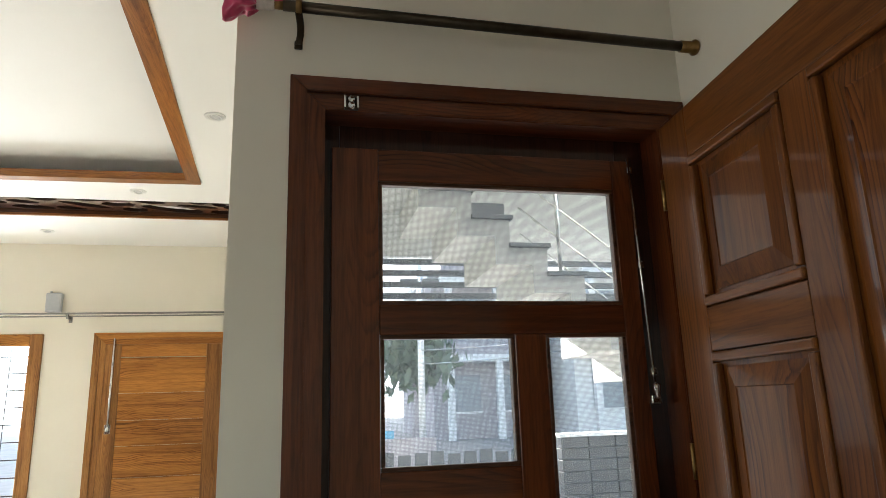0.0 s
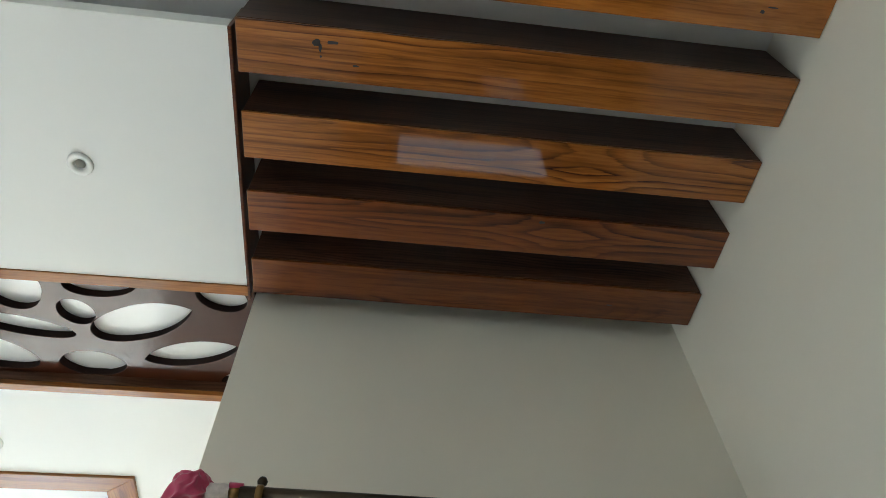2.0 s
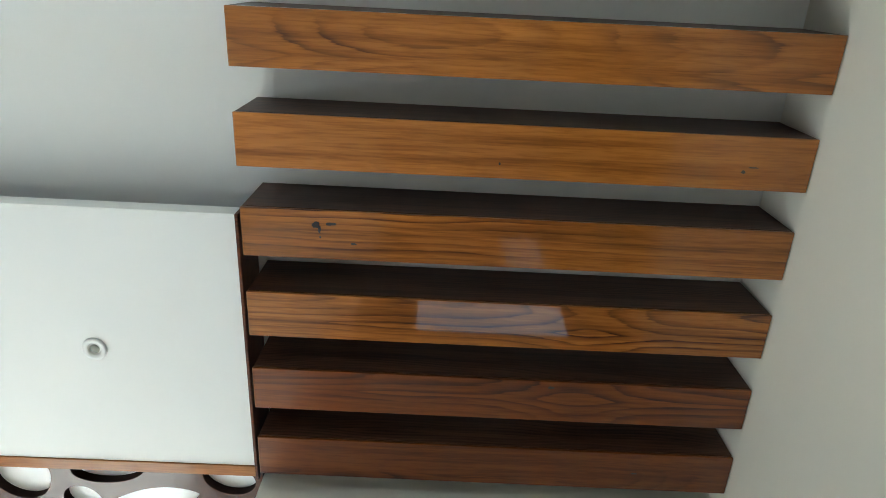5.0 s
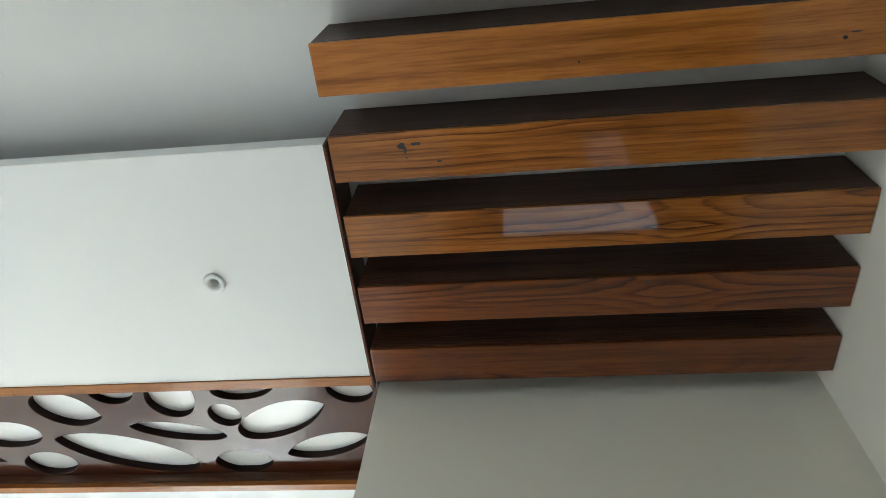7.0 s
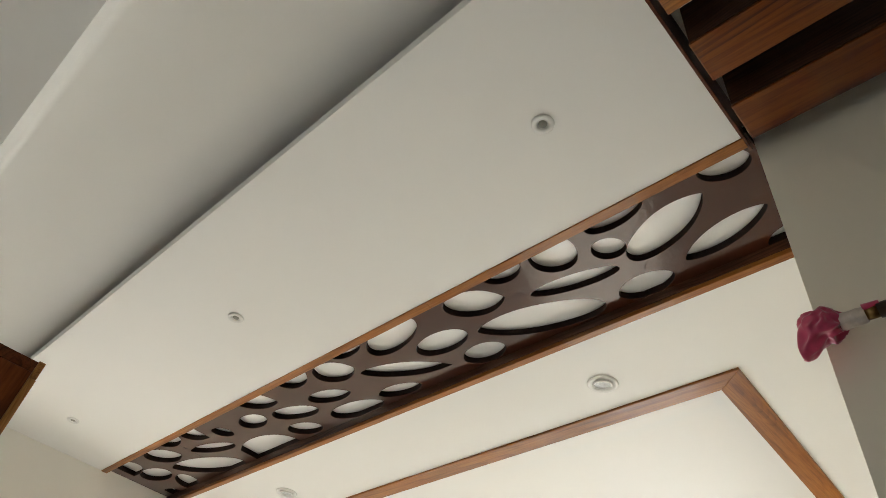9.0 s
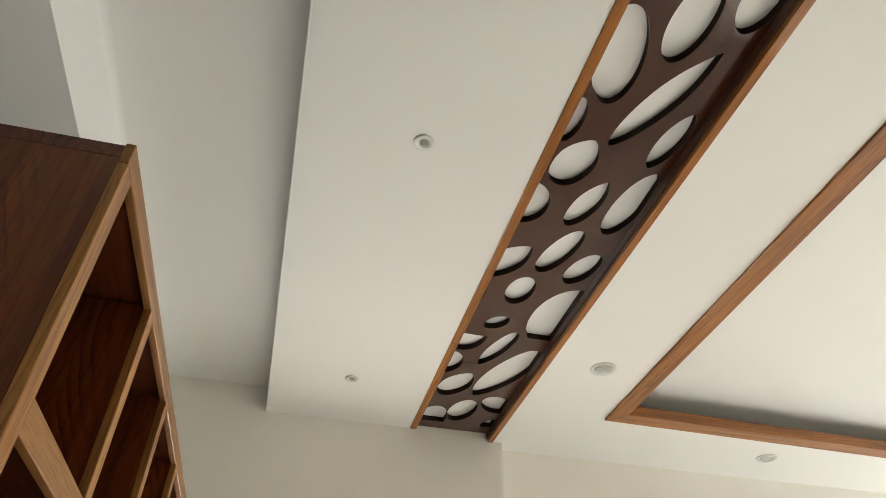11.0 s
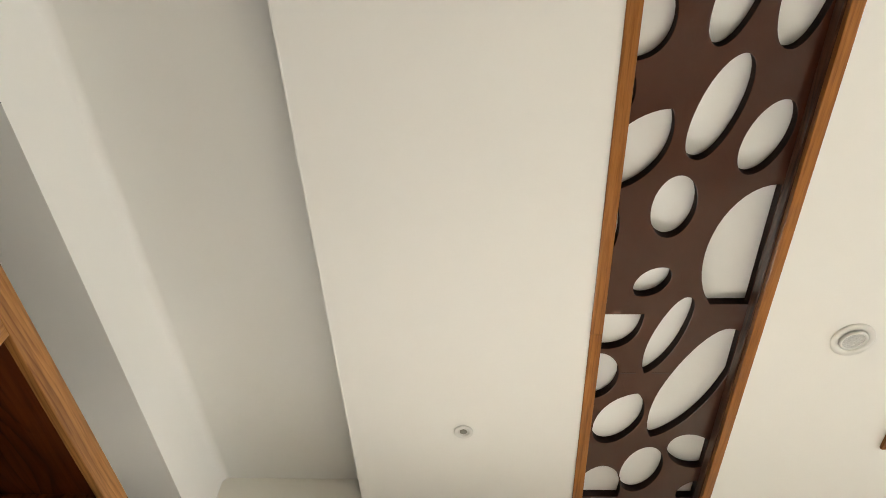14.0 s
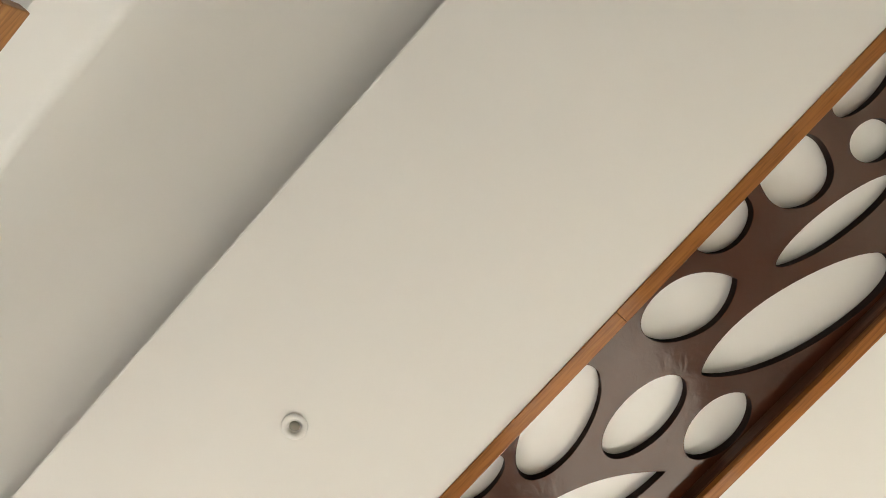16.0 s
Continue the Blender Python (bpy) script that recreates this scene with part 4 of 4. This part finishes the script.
part("pole", rod((-4.4, FAR_Y - 0.075, 2.315), (-0.1, FAR_Y - 0.075, 2.35), 0.008, 12), STEEL, lr)
for x in (-4.2, -2.29, -0.4):
    part("bracket", join(box(x - 0.012, x + 0.012, FAR_Y - 0.13, FAR_Y, 2.30, 2.318, 0.003), box(x - 0.018, x + 0.018, FAR_Y - 0.012, FAR_Y, 2.27, 2.35, 0.003),
                         box(x - 0.012, x + 0.012, FAR_Y - 0.135, FAR_Y - 0.105, 2.318, 2.35, 0.003)), STEEL, lr)
gb = thing("wall_box", (-2.46, FAR_Y - 0.05, 2.5), "small pale grey junction box on the wall above the rod", "wall box")
part("case", box(-2.54, -2.385, FAR_Y - 0.075, FAR_Y, 2.385, 2.595, 0.008), GREY_BOX, gb)
part("cover", box(-2.53, -2.395, FAR_Y - 0.083, FAR_Y - 0.0755, 2.395, 2.585, 0.004), GREY_BOX, gb)
part("cable_gland", rod((-2.5, FAR_Y - 0.04, 2.595), (-2.5, FAR_Y - 0.04, 2.615), 0.012, 10), GREY_BOX, gb)

# ---- outside the entrance ----
PLASTER_OUT = plain("outdoor_plaster", (0.82, 0.82, 0.8), 0.8, 0.0, 0.12, 4)
SHADED_PLASTER = plain("shaded_render", (0.36, 0.36, 0.35), 0.8, 0.0, 0.15, 5)
GRANITE = plain("dark_granite", (0.05, 0.055, 0.06), 0.3, 0.0, 0.4, 60)
PAVING = plain("outdoor_paving", (0.3, 0.29, 0.27), 0.8, 0.0, 0.3, 2)
# Brick and leaf tones are paled to carry distance haze and glare.
HAZED_BRICK = plain("hazed_brick", (0.47, 0.44, 0.46), 0.9, 0.0, 0.35, 3)
LEAVES = plain("leaves", (0.16, 0.22, 0.15), 0.7, 0.0, 0.5, 9)
SLATE = plain("slat_paint", (0.09, 0.1, 0.11), 0.5, 0.0, 0.2, 6)
# Far window tone lightened by haze put into the colour.
HAZED_GLASS = plain("hazed_window", (0.3, 0.33, 0.36), 0.3, 0.0, 0.3, 2)
BLUE = plain("blue_paint", (0.1, 0.32, 0.5), 0.5)
tagged(part("ground", box(-400, 400, -400, 800, -0.6, -0.13), PAVING), "pale paved forecourt and street ground", "ground", kind="structure")

st = thing("outdoor_stair", (1.5, 2.3, 0), "white outdoor stair with dark granite treads and steel railing", "stair")
def folded_step(x0, zt):
    """One step of the folded concrete plate: slab and the riser that hangs from its front."""
    outline = [(x0 - 0.102, zt - 0.027), (x0 - 0.102, zt - 0.139), (x0 + 0.146, zt - 0.139), (x0 + 0.146, zt - 0.21), (x0 + 0.248, zt - 0.21), (x0 + 0.248, zt - 0.027)]
    bm = bmesh.new()
    near = bm.faces.new([bm.verts.new((x, 2.18, z)) for x, z in outline])
    out = bmesh.ops.extrude_face_region(bm, geom=[near])
    bmesh.ops.translate(bm, verts=[g for g in out["geom"] if isinstance(g, bmesh.types.BMVert)], vec=(0, 0.84, 0))
    bmesh.ops.recalc_face_normals(bm, faces=bm.faces)
    return bm


for i in range(-2, 13):
    x0, zt = 1.283 + 0.248 * i, 2.457 - 0.184 * i
    part("tread", box(x0 - 0.008, x0 + 0.27, 2.15, 3.03, zt - 0.026, zt + 0.002, 0.003), GRANITE, st, "dark granite tread")
    step = part("step", folded_step(x0, zt), PLASTER_OUT, st, "white step, its side greyed for shade")
    # Faces towards -y are coloured grey in place of shade.
    step.data.materials.append(SHADED_PLASTER)
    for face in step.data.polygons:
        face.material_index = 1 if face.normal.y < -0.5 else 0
part("landing_panel", box(1.288, 1.54, 2.3, 2.34, 2.46, 2.58), GRANITE, st, "dark granite upstand")
for x, z in ((1.894, 2.09), (2.39, 1.72)):
    part("post", rod((x, 2.25, z), (x, 2.25, z + 0.9), 0.014, 12), CHROME, st)
for dz in (0.09, 0.27, 0.48, 0.86):
    part("rail", rod((1.62, 2.25, 2.27 + dz), (3.0, 2.25, 2.27 - 1.38 * 0.742 + dz), 0.006, 10), CHROME, st)
sc = thing("slat_screen", (1.4, 3.4, 0), "dark horizontal slats with open gaps behind the stair", "slat screen")
for i in range(6):
    zz = 2.385 - 0.094 * i
    part("slat", box(0.3, 3.6, 3.38, 3.42, zz, zz + 0.045), SLATE, sc)
for x in (0.3, 3.6):
    part("post", box(x - 0.04, x + 0.04, 3.36, 3.44, -0.13, 3.1), SLATE, sc)
tagged(part("porch_wall", box(0.3, 4.2, 3.46, 3.55, 2.47, 3.8), PLASTER_OUT), "white rendered wall above the slats", "wall", kind="structure")
# Hidden slab, added so the wall above the slats falls into shade.
tagged(part("porch_slab", box(1.35, 4.2, 2.3, 3.455, 3.15, 3.3), PLASTER_OUT), "unseen slab added to shade the porch wall", "slab", kind="structure")

# Out-of-view block, added to hold light back from the stair.
tagged(part("upper_storey", box(-4.8, 6.5, -3.6, 0.3, 3.72, 8.6), PLASTER_OUT), "unseen block added above the house to shade the stair", "wall", kind="structure")
bw = thing("boundary_wall", (3.5, 9, 0), "low grey street wall with upright pickets", "boundary wall")
part("wall", box(-0.5, 9.5, 9.0, 9.2, -0.13, 0.1), GRANITE, bw)
for i in range(36):
    x = -0.4 + 0.27 * i
    part("picket", box(x, x + 0.2, 9.06, 9.12, 0.1, 0.5 + 0.03 * math.sin(i * 2.1)), SLATE, bw)


tagged(part("garden_wall", box(-3, 2.97, 12.0, 12.2, -0.13, 0.59, 0.01), HAZED_BRICK), "low haze-paled brick garden wall across the street", "wall", kind="structure")
bs = thing("sign_board", (2.0, 12.05, 0.59), "small plain blue board standing on the garden wall", "sign")
part("board", box(1.9, 2.1, 12.05, 12.08, 0.59, 0.75, 0.004), BLUE, bs)
gw = thing("gate_wall", (5.1, 7.1, -0.13), "blue-grey block wall with a pale coping beside the street", "boundary wall")
part("coping", box(3.66, 6.55, 6.96, 7.24, 0.77, 0.82, 0.008), PLASTER_OUT, gw)
for r in range(6):
    for c in range(7):
        xa = 3.7 + 0.4 * c
        part("block", box(xa + 0.006, xa + 0.394, 7.0, 7.2, -0.13 + 0.15 * r + 0.005, -0.13 + 0.15 * r + 0.148, 0.006), GRANITE, gw)


def far_house(x0, x1, y, storeys, mat, label):
    h = thing("house", ((x0 + x1) / 2, y, 0), label, "house", "houses across the street")
    top = storeys * 3.1
    part("wall", box(x0, x1, y, y + 8, -0.13, top), mat, h)
    part("roof", box(x0 - 0.2, x1 + 0.2, y - 0.6, y + 8.2, top, top + 0.3), PLASTER_OUT, h)
    for s in range(storeys):
        part("balcony", box(x0 + 0.2, x1 - 0.2, y - 1.0, y, s * 3.1 + 2.8, s * 3.1 + 3.05), PLASTER_OUT, h)
        part("parapet", box(x0 + 0.2, x1 - 0.2, y - 1.0, y - 0.9, s * 3.1 + 3.05, s * 3.1 + 3.8), mat, h)
        k = int((x1 - x0) / 2.2)
        for i in range(k):
            xx = x0 + 0.7 + 2.2 * i
            w = part("window", box(xx, xx + 1.2, y - 0.05, y - 0.002, s * 3.1 + 0.9, s * 3.1 + 2.3), HAZED_GLASS, h)
            part("sill", box(xx - 0.05, xx + 1.25, y - 0.12, y - 0.051, s * 3.1 + 0.82, s * 3.1 + 0.9), PLASTER_OUT, w)
        for xx in (x0 + 0.4, (x0 + x1) / 2, x1 - 0.5):
            part("column", box(xx, xx + 0.25, y - 0.95, y - 0.7, s * 3.1 - 0.13, s * 3.1 + 2.8), PLASTER_OUT, h)
    return h


far_house(5.3, 10.0, 24, 2, HAZED_BRICK, "brick-faced house with white balconies across the street")
far_house(10.4, 19, 22, 2, PLASTER_OUT, "white house with balconies and columns across the street")


def street_tree(x, y, height):
    t = thing("tree", (x, y, -0.13), "leafy green street tree behind the boundary wall", "tree")
    part("trunk", join(rod((x, y, -0.13), (x + 0.1, y, height * 0.5), 0.16, 10, 0.1), rod((x + 0.1, y, height * 0.48), (x - 0.6, y, height * 0.75), 0.08, 8, 0.03),
                       rod((x + 0.1, y, height * 0.48), (x + 0.7, y + 0.2, height * 0.8), 0.07, 8, 0.03)), HAZED_BRICK, t)
    rng = random.Random(5)
    bm = bmesh.new()
    for _ in range(900):
        c = Vector((rng.gauss(0, 0.33), rng.gauss(0, 0.33), rng.gauss(0, 0.27))) * height * 0.42
        c += Vector((x, y, height * 0.75))
        m = Matrix.LocRotScale(c, Euler((rng.random() * 6, rng.random() * 6, rng.random() * 6)), (0.22, 0.1, 1))
        q = [bm.verts.new(m @ Vector(p)) for p in ((-1, 0, 0), (0, -1, 0), (1, 0, 0), (0, 1, 0))]
        bm.faces.new(q)
    part("crown", bm, LEAVES, t)
    return t


street_tree(3.2, 16, 3.4)
pole = thing("utility_pole", (3.06, 14, -0.13), "pale concrete street pole carrying cables", "utility pole")
part("shaft", rod((3.06, 14.1, -0.13), (3.06, 14.1, 5.0), 0.09, 10, 0.07), PLASTER_OUT, pole)
part("cross_arm", box(2.56, 3.56, 14.05, 14.15, 4.2, 4.3), SLATE, pole)
wires = thing("overhead_cable", (5, 14, 3), "sagging pale overhead street cables", "cable")
for k in range(5):
    pts = [(3.06 + 0.9 * i, 14 + 0.02 * i, 2.2 + 0.33 * k + 0.012 * (i - 3) ** 2 - 0.108 + 0.09 * i) for i in range(12)]
    part("cable", join(*[rod(a, b, 0.012, 6) for a, b in zip(pts, pts[1:])]), CHROME, wires)
